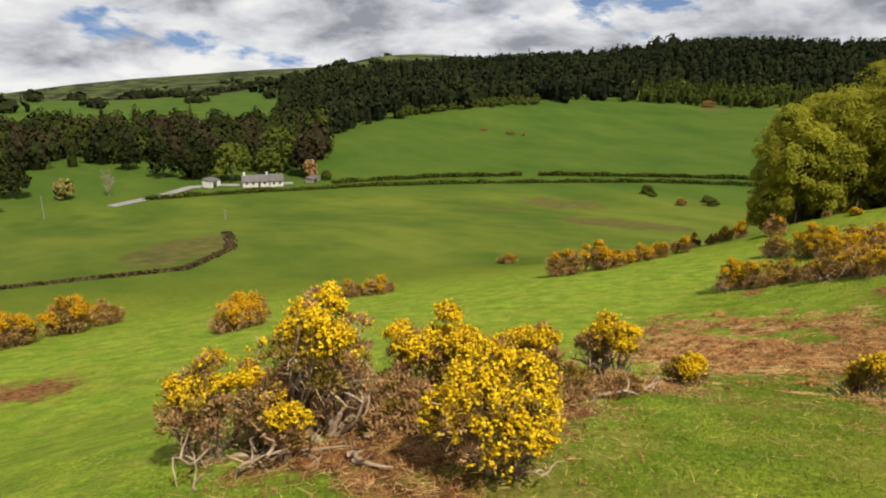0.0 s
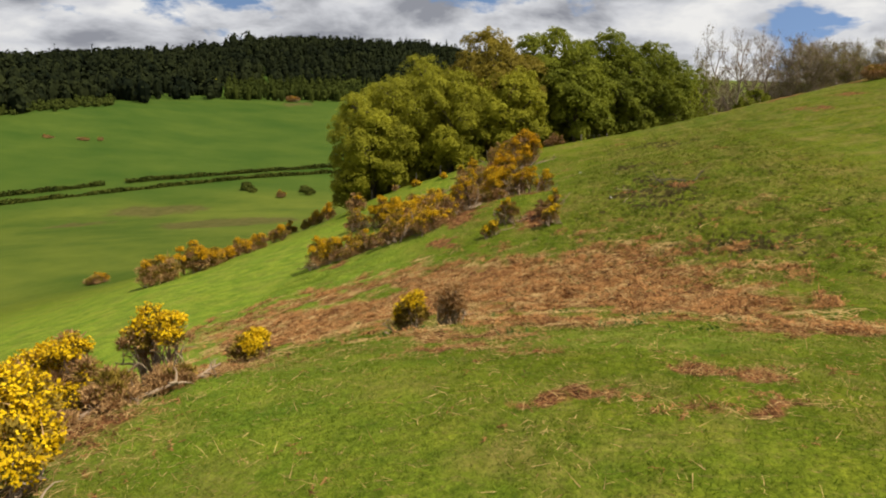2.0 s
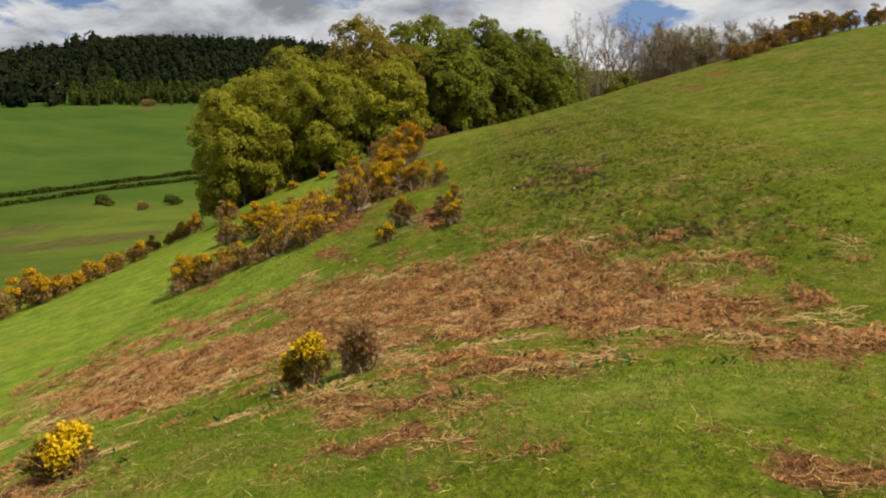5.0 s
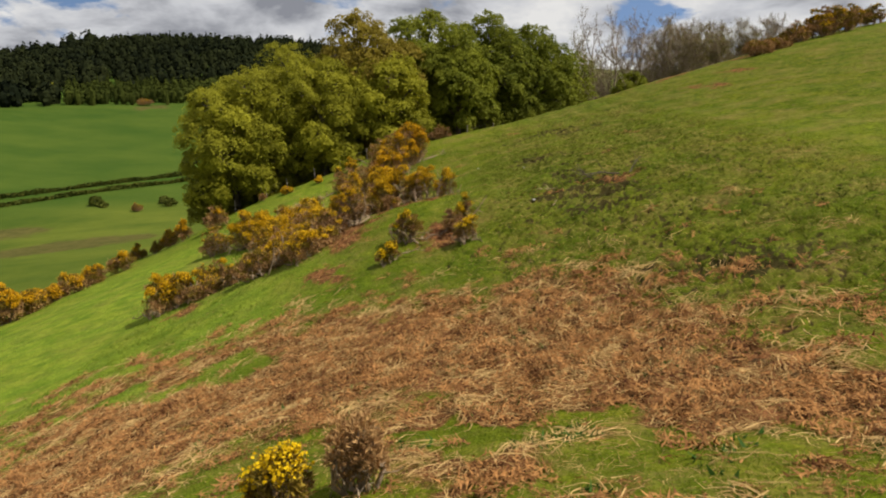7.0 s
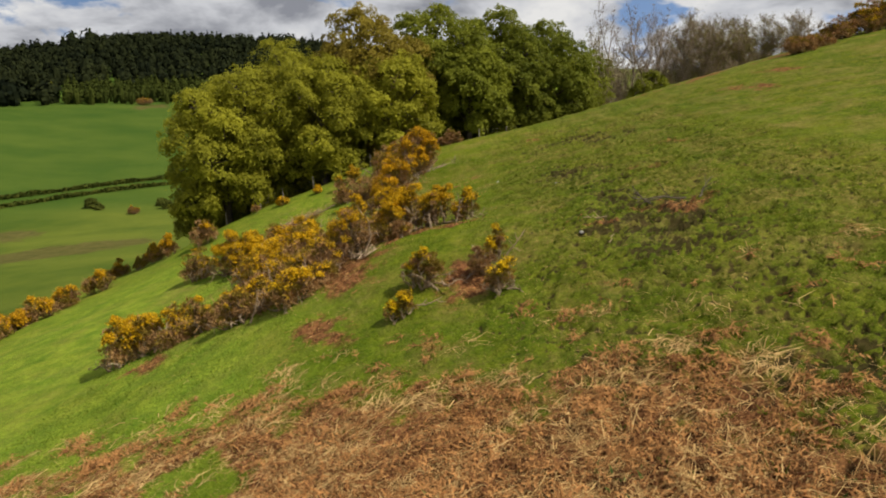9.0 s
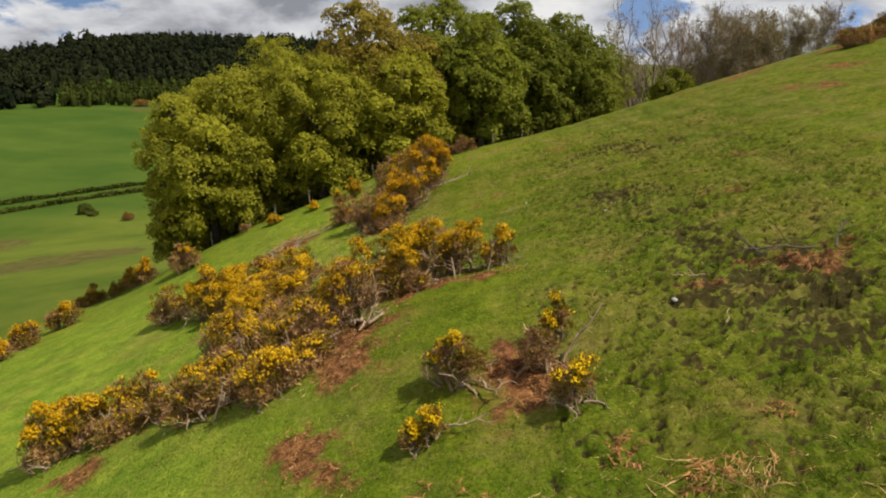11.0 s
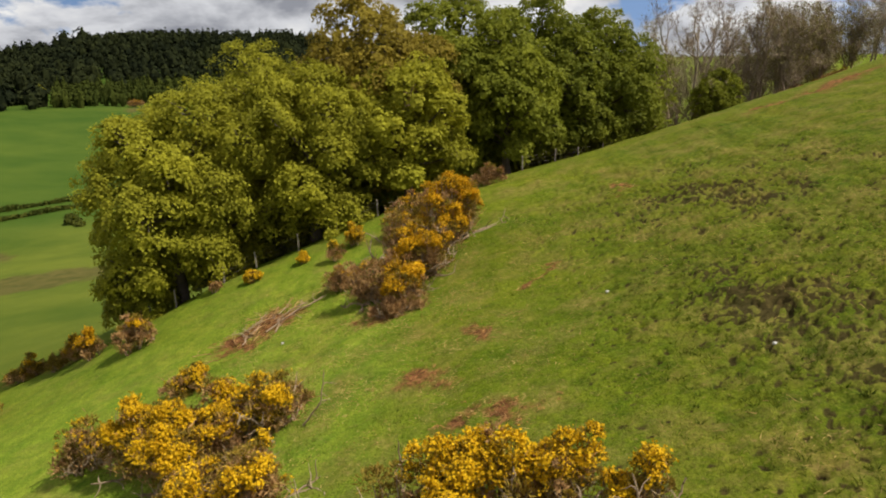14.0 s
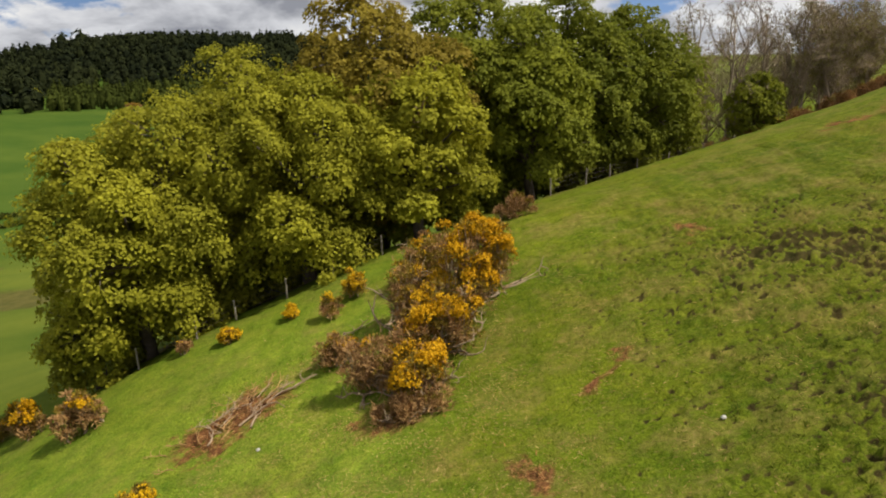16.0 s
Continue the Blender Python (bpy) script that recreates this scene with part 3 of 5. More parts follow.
    under_wood = np.maximum.reduce([ellipse(x, y, 2, 96, 34, 17, 32), ellipse(x, y, -17, 80, 12, 9, 35), ellipse(x, y, 36, 114, 24, 12, 12)])
    under_wood = np.clip((under_wood - 0.45) * 4, 0, 1)
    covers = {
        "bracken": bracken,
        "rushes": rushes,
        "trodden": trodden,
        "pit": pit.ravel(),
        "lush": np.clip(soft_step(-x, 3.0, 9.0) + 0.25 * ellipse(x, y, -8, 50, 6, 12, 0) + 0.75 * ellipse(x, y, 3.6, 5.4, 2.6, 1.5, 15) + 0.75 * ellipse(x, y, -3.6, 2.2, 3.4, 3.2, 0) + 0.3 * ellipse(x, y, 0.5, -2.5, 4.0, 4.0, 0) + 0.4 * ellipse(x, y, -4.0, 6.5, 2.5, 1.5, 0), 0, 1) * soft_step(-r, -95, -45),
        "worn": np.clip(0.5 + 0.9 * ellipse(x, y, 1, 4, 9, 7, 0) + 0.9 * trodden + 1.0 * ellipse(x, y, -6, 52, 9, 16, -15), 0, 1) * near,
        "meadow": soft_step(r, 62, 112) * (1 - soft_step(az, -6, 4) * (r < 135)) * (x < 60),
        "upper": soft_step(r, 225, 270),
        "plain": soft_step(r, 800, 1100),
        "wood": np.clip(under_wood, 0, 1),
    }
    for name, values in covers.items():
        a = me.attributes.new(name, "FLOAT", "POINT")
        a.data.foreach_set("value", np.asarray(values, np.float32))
    ob = new("ground", me)
    TURF.update(xs=xs, ys=ys, z=z.reshape(n, m), pit=pit)
    return tagged(ob, "green grazed hill pasture with brown dead bracken patches", "ground", kind="structure")


ground()


# ---------------------------------------------------------------- gorse
def gorse_shapes(seed, w, d, h, bloom, dry, detail, leggy, bed, lobes, skirt):
    """One gorse bush: bent stems that fan out of the ground, dry inner twigs, spiny shoots, and flowers on the caps of its clumps.
    leggy: how much of its height is bare stem; skirt: how thick the dead twigs stand below the caps."""
    rng = np.random.default_rng(seed)
    branch, dryness, shoots, flowers, stems = Shape(), Shape(), Shape(), Shape(), []
    lobes = lobes or max(3, int(round(1.6 + w * 1.35)))
    near = detail > 0.85
    thick = 0.014 + 0.011 * h
    leaf = 0.085 if near else 0.095 / max(0.5, detail)
    # gnarled arms that sprawl out of the stool, mostly bare
    for k in range(int(3 + 2.2 * w) if detail > 0.7 and h > 0.7 else 0):
        a = k * 2.4 + rng.uniform(-0.6, 0.6)
        start = np.array((math.cos(a) * 0.16 * w, math.sin(a) * 0.16 * d, 0))
        start[2] = float(bed(start[0], start[1])) - 0.06
        arm = bent(rng, start, (math.cos(a), math.sin(a), rng.uniform(0.25, 1.3)), 0.20 * w + rng.uniform(0.25, 0.62) * h, 8, 0.34, 0.04)
        arm[:, 2] = np.maximum(arm[:, 2], bed(arm[:, 0], arm[:, 1]) + 0.0)
        stem = Shape()
        stem.tube(arm, np.linspace(thick * 1.5, thick * 0.35, 9), 6)
        stems.append(stem)
        for j in range(4):
            fork = bent(rng, arm[rng.integers(3, 9)], rng.normal(size=3) * 0.8 + (0, 0, 0.5), 0.25 * h * rng.uniform(0.6, 1.3), 4, 0.35)
            branch.tube(fork, np.linspace(thick * 0.6, thick * 0.12, 5), 4)
    for k in range(lobes):
        if lobes == 1:
            cx = cy = 0.0
            lr, top = min(w, d) * 0.5, h
        else:
            a, rr = k * 2.4 + seed + rng.uniform(-0.6, 0.6), math.sqrt((k + 0.4) / lobes)
            lr = (w * d) ** 0.5 * 0.5 * rng.uniform(0.48, 0.82) / lobes**0.20
            cx, cy = math.cos(a) * rr * max(0.05, w / 2 - lr * 0.7), math.sin(a) * rr * max(0.05, d / 2 - lr * 0.7)
            top = h * (rng.uniform(0.55, 0.98) if k else 1.0)
        gz = float(bed(cx, cy))
        foot = np.array((cx * 0.78 + rng.normal() * 0.06, cy * 0.78 + rng.normal() * 0.06, 0))
        foot[2] = float(bed(foot[0], foot[1])) - 0.08
        low = top * min(0.70, 0.12 + leggy * 0.9)
        n_clump = int(np.clip(6 + 17 * lr * (0.5 + 0.5 * detail) + 26 * (lobes == 1), 6, 50))
        cr = max(0.13, lr * (0.40 if lobes == 1 else 0.52) * (9 / n_clump) ** 0.3)
        peak = top - cr * 0.9
        crown = np.array((cx, cy, gz + low + (peak - low) * (0.40 if lobes == 1 else 0.22)))
        t = np.linspace(0, 1, 6)[:, None]
        bow = foot * 0.5 + crown * 0.5 + rng.normal(size=3) * (0.16, 0.16, 0.05) * h
        trunk = (1 - t) ** 2 * foot + 2 * t * (1 - t) * bow + t**2 * crown
        trunk[1:-1] += rng.normal(size=(4, 3)) * 0.022 * h
        stem = Shape()
        stem.tube(trunk, np.linspace(thick * 1.7, thick * 0.7, 6), 6)
        stems.append(stem)
        lump = rng.uniform(0, 6, 2)
        full = 1.0 if lobes == 1 or k == 0 else (1.45 if rng.random() < 0.30 + 0.5 * bloom else 0.12)
        for c in range(n_clump):
            a = c * 2.39996 + rng.uniform(-0.5, 0.5)
            e = math.acos(1 - (c + 0.5) / n_clump * (1.30 if lobes == 1 else 1.12))
            r = lr * (0.78 + 0.16 * math.sin(3 * a + lump[0]) + rng.normal() * 0.10)
            high = math.cos(e)
            lift = (peak - low) * (0.60 if high > 0 else 0.40) * (1.3 if lobes > 1 and high > 0 else 1.0) * high * (1 + 0.14 * math.sin(2 * a + lump[1])) + rng.normal() * 0.03 * h
            p = crown + (math.sin(e) * math.cos(a) * r, math.sin(e) * math.sin(a) * r, lift)
            p[2] = max(p[2], float(bed(p[0], p[1])) + 0.10)
            start = trunk[rng.integers(1, 6)]
            twig = bent(rng, start, p - start + rng.normal(size=3) * 0.12, np.linalg.norm(p - start), 4, 0.16)
            twig += (p - twig[-1]) * np.linspace(0, 1, 5)[:, None]
            branch.tube(twig, np.linspace(thick * 0.75, thick * 0.16, 5), 4 if near else 3)
            if near:
                for _ in range(2):
                    q = bent(rng, twig[rng.integers(1, 4)], rng.normal(size=3) + (0, 0, -0.1), 0.20 * h, 3, 0.5)
                    branch.tube(q, np.linspace(thick * 0.34, thick * 0.08, 4), 3)
            if lobes > 1 and rng.random() < 0.14:  # a gap where the shoot has died
                continue
            size = cr * rng.uniform(0.65, 1.35)
            is_dry = rng.random() < dry * (1.30 - 0.95 * max(0, high))
            per = int((120 if near else 52) * (0.45 + 0.55 * detail) * (size / 0.26) ** 0.9) + 14
            v = rng.normal(size=(per, 3))
            v /= np.linalg.norm(v, axis=1, keepdims=True)
            v[:, 2] = np.where(v[:, 2] < -0.45, -v[:, 2], v[:, 2])
            pos = p + v * size * rng.uniform(0.25, 0.95, (per, 1)) ** 0.6 * (1.1, 1.1, 0.72)
            way = v * 1.1 + (0, 0, 0.45) + rng.normal(size=(per, 3)) * 0.35
            target = dryness if is_dry else shoots
            target.blades(pos, way, leaf * rng.uniform(0.6, 1.5, per), leaf * 0.42 * rng.uniform(0.6, 1.3, per), rng)
            half = pos[::2]
            target.blades(half, way[::2] + rng.normal(size=half.shape) * 0.8, leaf * rng.uniform(0.6, 1.2, len(half)), np.full(len(half), leaf * 0.40), rng)
            # dead twigs that fan from the foot to the cap
            many = int((5 + 15 * skirt) * (0.3 + 0.7 * detail) * min(1.5, 0.5 + lr))
            s = rng.uniform(0.18, 0.97, (many, 1)) ** 0.8
            line = np.array((foot[0] + (p[0] - foot[0]) * 0.62, foot[1] + (p[1] - foot[1]) * 0.62, foot[2])) * (1 - s) + p * s + rng.normal(size=(many, 3)) * lr * 0.30 * (0.45 + 0.6 * s)
            line[:, 2] = np.maximum(line[:, 2], foot[2] + 0.10)
            fan = (p - foot) / (np.linalg.norm(p - foot) + 1e-6) + rng.normal(size=(many, 3)) * 0.55
            dryness.blades(line, fan, leaf * 2.8 * rng.uniform(0.5, 1.3, many), np.full(many, leaf * (0.20 if near else 0.34)), rng)
            share = bloom * ((0.40 + 0.60 * max(0.0, high)) if lobes == 1 else float(np.clip(high * 2.1 - (0.95 if near else 0.55), 0.0, 1.15))) * (0.12 if is_dry else 1.0) * full * (rng.choice([0.2, 0.9, 1.35], p=[0.15, 0.3, 0.55]) if near else rng.choice([0.0, 0.45, 1.75], p=[0.34, 0.2, 0.46]))
            tufts = int(per * (0.44 if near else 0.62) * share)
            if tufts > 1:
                q = rng.normal(size=(tufts, 3)) + (0, 0, 0.8)
                q[:, :2] += (p[:2] - crown[:2]) / (np.linalg.norm(p[:2] - crown[:2]) + 1e-6) * 0.6
                q /= np.linalg.norm(q, axis=1, keepdims=True)
                foot_of = p + q * size * rng.uniform(0.60, 1.0, (tufts, 1)) * (1.1, 1.1, 0.78)
                rise = q * 0.8 + (0, 0, 0.6) + rng.normal(size=q.shape) * 0.25
                rise /= np.linalg.norm(rise, axis=1, keepdims=True)
                fs = 0.027 if near else 0.030 / max(0.5, detail)
                for step in range(6):
                    at = foot_of + rise * (fs * 4.6 * (step + rng.random((tufts, 1))) / 6) + rng.normal(size=q.shape) * fs * 1.0
                    flowers.cards(at, fs * rng.uniform(0.8, 1.45, tufts), rng, 0.0, 1.0, rise * 1.1 + rng.normal(size=q.shape) * 0.7)
                shoots.blades(foot_of, rise, np.full(tufts, fs * 6.0), np.full(tufts, fs * 1.0), rng)
    return stems, branch, dryness, shoots, flowers


def gorse(x, y, w, d, h, seed, label, bloom=0.6, dry=0.4, detail=1.0, leggy=0.0, group="gorse on the hillside", old=False, name="gorse_bush", lobes=0, skirt=0.0):
    bed = lambda px, py: settle(px, py, x, y, 0.04)  # noqa: E731
    stems, branch, dryness, shoots, flowers = gorse_shapes(seed, w, d, h, bloom, dry, detail, leggy, bed, lobes, skirt)
    g = thing(name, label, "gorse", x, y, group)
    for stem in stems:
        part("stem", stem, M_STEM, g, smooth=True)
    tagged(part("branchwork", branch, M_STEM, g), kind="stuff")
    if dryness.count:
        tagged(part("dry_foliage", dryness, M_DRY, g, "brown dried twigs"), kind="stuff")
    if shoots.count:
        tagged(part("foliage", shoots, M_SPINE, g), kind="stuff")
    if flowers.count:
        tagged(part("blossom", flowers, M_FLOWER_OLD if old else M_FLOWER if detail > 0.95 else M_FLOWER_MID, g, "bright yellow flowers"), kind="stuff")
    return g


# ---------------------------------------------------------------- trees
def billows(rng, rx, rz, mid, many):
    """Centres and sizes of the leafy billows that make up a domed crown, from its skirt to its top."""
    k = np.arange(many)
    up = 1 - (k + 0.5) / many * 1.62
    a = k * 2.39996 + rng.uniform(0, 6)
    out = np.sqrt(np.maximum(0.0, 1 - np.abs(up) ** 2.3))
    size = rng.uniform(0.28, 0.50, many) * (rx + rz) / 2 * (13 / many) ** 0.3
    reach = 1 - size / ((rx + rz) / 2) * 0.82
    c = np.column_stack([np.cos(a) * out * rx * reach, np.sin(a) * out * rx * reach, up * rz * np.where(up > 0, reach, 0.9)])
    return c + rng.normal(size=(many, 3)) * 0.05 * rx + (0, 0, mid), size


def tree(name, label, x, y, h, rx, seed, mat, group="", sprays=620, leaves=46, leaf=0.12, skirt=0.14, open_=0.0, lean=0.0, many=17):
    """Tapered trunk, limbs that fork, and a crown of billows, each clad in drooping sprays of small leaves, with dark gaps between."""
    rng = np.random.default_rng(seed)
    t = thing(name, label, "tree", x, y, group, 0.25)
    trunk, limbs, crown = Shape(), Shape(), Shape()
    top = np.array((lean * h, 0, h * 0.72))
    s = np.linspace(0, 1, 9)[:, None]
    line = top * s + np.concatenate([rng.normal(size=(9, 2)) * 0.12 * np.sin(s * 3), 0 * s], 1)
    girth = 0.020 * h + 0.10
    trunk.tube(line, girth * np.array([1.5, 1.1, 0.98, 0.9, 0.8, 0.66, 0.5, 0.36, 0.2]), 9)
    z0 = h * skirt
    rz = (h - z0) * 0.55
    mid = h - rz
    lobes, size = billows(rng, rx, rz, mid, many)
    lobes[:, 0] += lean * h * 0.7
    share = size**2 / (size**2).sum()
    for k, (c, r) in enumerate(zip(lobes, size)):
        q = line[min(8, 2 + int(6 * max(0.0, (c[2] - z0) / (h - z0)) * 0.8))]
        limb = bent(rng, q, c - q, np.linalg.norm(c - q), 5, 0.14)
        limb += (c - limb[-1]) * np.linspace(0, 1, 6)[:, None]
        limbs.tube(limb, np.linspace(girth * 0.42, girth * 0.14, 6), 5)
        n = int(sprays * share[k] * 1.5)
        v = rng.normal(size=(n, 3))
        v /= np.linalg.norm(v, axis=1, keepdims=True)
        v[:, 2] = np.where(v[:, 2] < -0.5, -v[:, 2], v[:, 2])
        v /= np.linalg.norm(v, axis=1, keepdims=True)
        p = c + v * r * rng.uniform(0.66, 1.16, (n, 1)) * (1, 1, 0.88)
        gap = np.linalg.norm((p[:, None] - lobes[None]) / (1, 1, 0.86), axis=2) / size[None]
        gap[:, k] = 9
        keep = (gap.min(1) > 0.74) & (rng.random(n) > open_) & (p[:, 2] > z0 * 0.5)
        p, v = p[keep], v[keep]
        if not len(p):
            continue
        for q in p[::5]:
            m = (c + q) / 2 + rng.normal(size=3) * 0.2
            limbs.tube(np.array([c, m, q]), [0.055, 0.035, 0.012], 3)
        # a spray: a flat fan of leaves that droops outwards
        d = v + (0, 0, 0.75)
        d /= np.linalg.norm(d, axis=1, keepdims=True)
        e1 = np.cross(d, rng.normal(size=d.shape))
        e1 /= np.linalg.norm(e1, axis=1, keepdims=True)
        e2 = np.cross(d, e1)
        wide = (0.34 + 0.050 * rx) * rng.uniform(0.65, 1.35, (len(p), 1, 1))
        u = rng.normal(size=(len(p), leaves, 2)) * 0.55
        dome = -0.35 * (u**2).sum(2, keepdims=True) + rng.normal(size=(len(p), leaves, 1)) * 0.20
        pos = p[:, None] + wide * (u[..., :1] * e1[:, None] + u[..., 1:] * e2[:, None] + dome * d[:, None])
        face = d[:, None] + 0.5 * (u[..., :1] * e1[:, None] + u[..., 1:] * e2[:, None]) + rng.normal(size=pos.shape) * 0.42
        crown.cards(pos.reshape(-1, 3), leaf * rng.uniform(0.6, 1.4, len(p) * leaves), rng, 0.0, 1.0, face.reshape(-1, 3))
        # leaves inside the billow, in its shade
        n = int(sprays * share[k] * 1.2)
        v = rng.normal(size=(n, 3))
        crown.cards(c + v / np.linalg.norm(v, axis=1, keepdims=True) * r * rng.uniform(0.45, 0.72, (n, 1)), leaf * 2.1 * rng.uniform(0.7, 1.3, n), rng, 0.6)
    part("trunk", trunk, M_BARK, t, smooth=True)
    tagged(part("branchwork", limbs, M_BARK, t, smooth=True), kind="stuff")
    tagged(part("crown", crown, mat, t), kind="stuff")
    return t


def bare_tree(name, label, x, y, h, seed, group="", haze=0.5, stems=1, mat=None):
    """A tree not yet in leaf: forking branches down to fine twigs, with a thin haze of opening buds."""
    rng = np.random.default_rng(seed)
    t = thing(name, label, "tree", x, y, group, 0.2)
    trunk, limbs, twigs, buds = Shape(), Shape(), Shape(), Shape()
    tips = []
    for s in range(stems):
        foot = rng.normal(size=3) * (0.5, 0.5, 0) * (stems > 1)
        line = bent(rng, foot, (rng.normal() * 0.10, rng.normal() * 0.10, 1), h * 0.72, 7, 0.09, 0.05)
        g = 0.011 * h + 0.03
        trunk.tube(line, np.linspace(g * 1.2, g * 0.3, 8), 6)
        for k in range(13):
            q = line[2 + k * 6 // 13]
            a = k * 2.4 + rng.uniform(-0.4, 0.4)
            b = bent(rng, q, (math.cos(a) * 0.75, math.sin(a) * 0.75, rng.uniform(0.6, 1.4)), h * rng.uniform(0.20, 0.34), 4, 0.18, 0.10)
            limbs.tube(b, np.linspace(g * 0.42, g * 0.10, 5), 4)
            for j in range(5):
                c = bent(rng, b[rng.integers(1, 5)], (b[-1] - b[0]) / np.linalg.norm(b[-1] - b[0]) + rng.normal(size=3) * 0.6 + (0, 0, 0.3), h * rng.uniform(0.08, 0.15), 3, 0.25, 0.08)
                limbs.tube(c, np.linspace(g * 0.12, g * 0.04, 4), 3)
                tips += list(c[1:])
    tips = np.array(tips)
    n = len(tips)
    for _ in range(16):
        twigs.blades(tips, rng.normal(size=(n, 3)) * 0.8 + (0, 0, 0.7), rng.uniform(0.5, 1.3, n), np.full(n, 0.026), rng)
    part("trunk", trunk, M_TWIG, t, smooth=True)
    tagged(part("branchwork", limbs, M_TWIG, t), kind="stuff")
    tagged(part("fine_twig", twigs, M_TWIG, t), kind="stuff")
    if haze:
        many = int(n * 5.5 * haze)
        pos = tips[rng.integers(0, n, many)] + rng.normal(size=(many, 3)) * 0.45
        buds.cards(pos, 0.088 * rng.uniform(0.5, 1.3, many), rng, 0.2)
        tagged(part("young_foliage", buds, mat or M_SPRING, t, "thin opening spring leaves"), kind="stuff")
    return t


# ---------------------------------------------------------------- far woods: leafy lumps, joined
def wood_stuff(name, label, places, heights, widths, seed, mat, pointed=0.0, per=34):
    """Many far trees as one mass: each a lumpy crown of small faces round a core, down to the ground."""
    rng = np.random.default_rng(seed)
    s = Shape()
    n = len(places)
    z = land(places[:, 0], places[:, 1])
    a = np.arange(6) * math.pi / 3
    levels = np.array([0.0, 0.30, 0.62, 0.86, 1.0])
    for k in range(n):
        is_pointed = rng.random() < pointed
        prof = np.array([0.55, 0.5, 0.36, 0.18, 0.02]) if is_pointed else np.array([0.30, 0.50, 0.52, 0.38, 0.10])
        big = 1 + 0.35 * noise.noise(Vector((places[k, 0] * 0.012, places[k, 1] * 0.012, seed)))
        h, w = heights[k] * (1.25 if is_pointed else 1) * big, widths[k] * (0.62 if is_pointed else 1)
        turn = rng.uniform(0, 6)
        core = []
        for lv, pr in zip(levels, prof):
            rr = pr * w * rng.uniform(0.62, 0.95, 6) * 0.80
            core.append(np.stack([np.cos(a + turn) * rr, np.sin(a + turn) * rr, np.full(6, lv * h * 0.88) + rng.normal(size=6) * 0.03 * h - (0.8 if lv == 0 else 0)], -1))
        core = np.concatenate(core) + (places[k, 0], places[k, 1], z[k])
        i, j = np.meshgrid(np.arange(4), np.arange(6), indexing="ij")
        jj = (j + 1) % 6
        s.add(core, np.stack([i * 6 + j, i * 6 + jj, (i + 1) * 6 + jj, (i + 1) * 6 + j], -1).reshape(-1, 4))
        lv = rng.uniform(0.05, 1.02, per) ** 0.8
        rr = np.interp(lv, levels, prof) * w * rng.uniform(0.88, 1.05, per)
        b = rng.uniform(0, 2 * math.pi, per)
        pos = np.stack([np.cos(b) * rr, np.sin(b) * rr, lv * h], -1) + (places[k, 0], places[k, 1], z[k])
        way = np.stack([np.cos(b), np.sin(b), lv * 0.9], -1) + rng.normal(size=(per, 3)) * 0.30
        s.cards(pos, w * rng.uniform(0.8, 1.7, per) * (0.115 if per < 40 else 0.075), rng, 0.0, 1.0, way)
    ob = new(name, s.mesh(name, mat))
    return tagged(ob, label, "trees", kind="stuff")


# ---------------------------------------------------------------- the wood beyond the brow
OAK = "spreading oak in fresh olive-yellow leaf at the wood's edge"
SYC = "tall sycamore in dense green leaf in the wood"
IN_WOOD = "trees of the wood"
for k, (x, y, h, rx) in enumerate([(-22.3, 70.3, 14.3, 4.8), (-24.4, 68.4, 5.6, 2.3), (-20.0, 73.5, 15.8, 5.8), (-16.6, 79.0, 17.6, 6.5), (-13.2, 74.5, 13.4, 5.2)]):
    tree("oak_tree", OAK, x, y, h, rx, 20 + k, M_OAK, IN_WOOD, 780 if h > 6 else 200, 58, 0.100, 0.0 if k < 2 else 0.03)
for k, (x, y, h, rx) in enumerate([(-9.4, 81.5, 19.0, 6.2), (-6.2, 76.5, 11.5, 4.4), (-23.4, 80.0, 13.6, 5.2)]):
    tree("oak_tree", OAK if k else "large oak in brownish half-open leaf in the wood", x, y, h, rx, 30 + k, M_OAK if k else M_OAK_BROWN, IN_WOOD, 780 if k != 1 else 520, 43, 0.124, 0.05)
for k, (x, y, h, rx) in enumerate([(-1.4, 88.0, 19.2, 6.6), (6.6, 94.0, 18.8, 6.4), (12.6, 97.0, 16.8, 5.9), (2.2, 84.5, 12.5, 4.6)]):
    tree("sycamore_tree", SYC, x, y, h, rx, 40 + k, M_GREEN, IN_WOOD, 760 if k < 3 else 460, 43, 0.134, 0.09, many=14)
for k, (x, y, h, rx) in enumerate([(-15.0, 92.0, 15.5, 6.5), (-5.0, 100.0, 16.5, 7.0), (5.0, 106.0, 16.5, 7.0), (-24.0, 88.0, 13.5, 6.0)]):
    tree("sycamore_tree", SYC, x, y, h, rx, 50 + k, M_GREEN, IN_WOOD, 220, 20, 0.26, 0.1)
for k, (x, y, h, rx) in enumerate([(-21.5, 77.5, 4.0, 3.4), (-17.0, 76.5, 3.6, 3.2), (-12.5, 79.0, 4.4, 3.6), (-8.5, 78.5, 3.8, 3.2), (-3.0, 83.0, 4.2, 3.4), (2.0, 90.0, 4.4, 3.6), (8.0, 93.0, 4.2, 3.4), (12.5, 95.5, 4.0, 3.2), (-18.5, 82.0, 5.0, 4.2), (-4.0, 91.0, 5.0, 4.0), (16.0, 98.5, 3.6, 3.0)]):
    tree("hazel_bush", "dark green leafy undergrowth in the shade of the wood", x, y, h, rx, 440 + k, M_GREEN, "undergrowth of the wood", 150, 26, 0.15, 0.0, many=8)
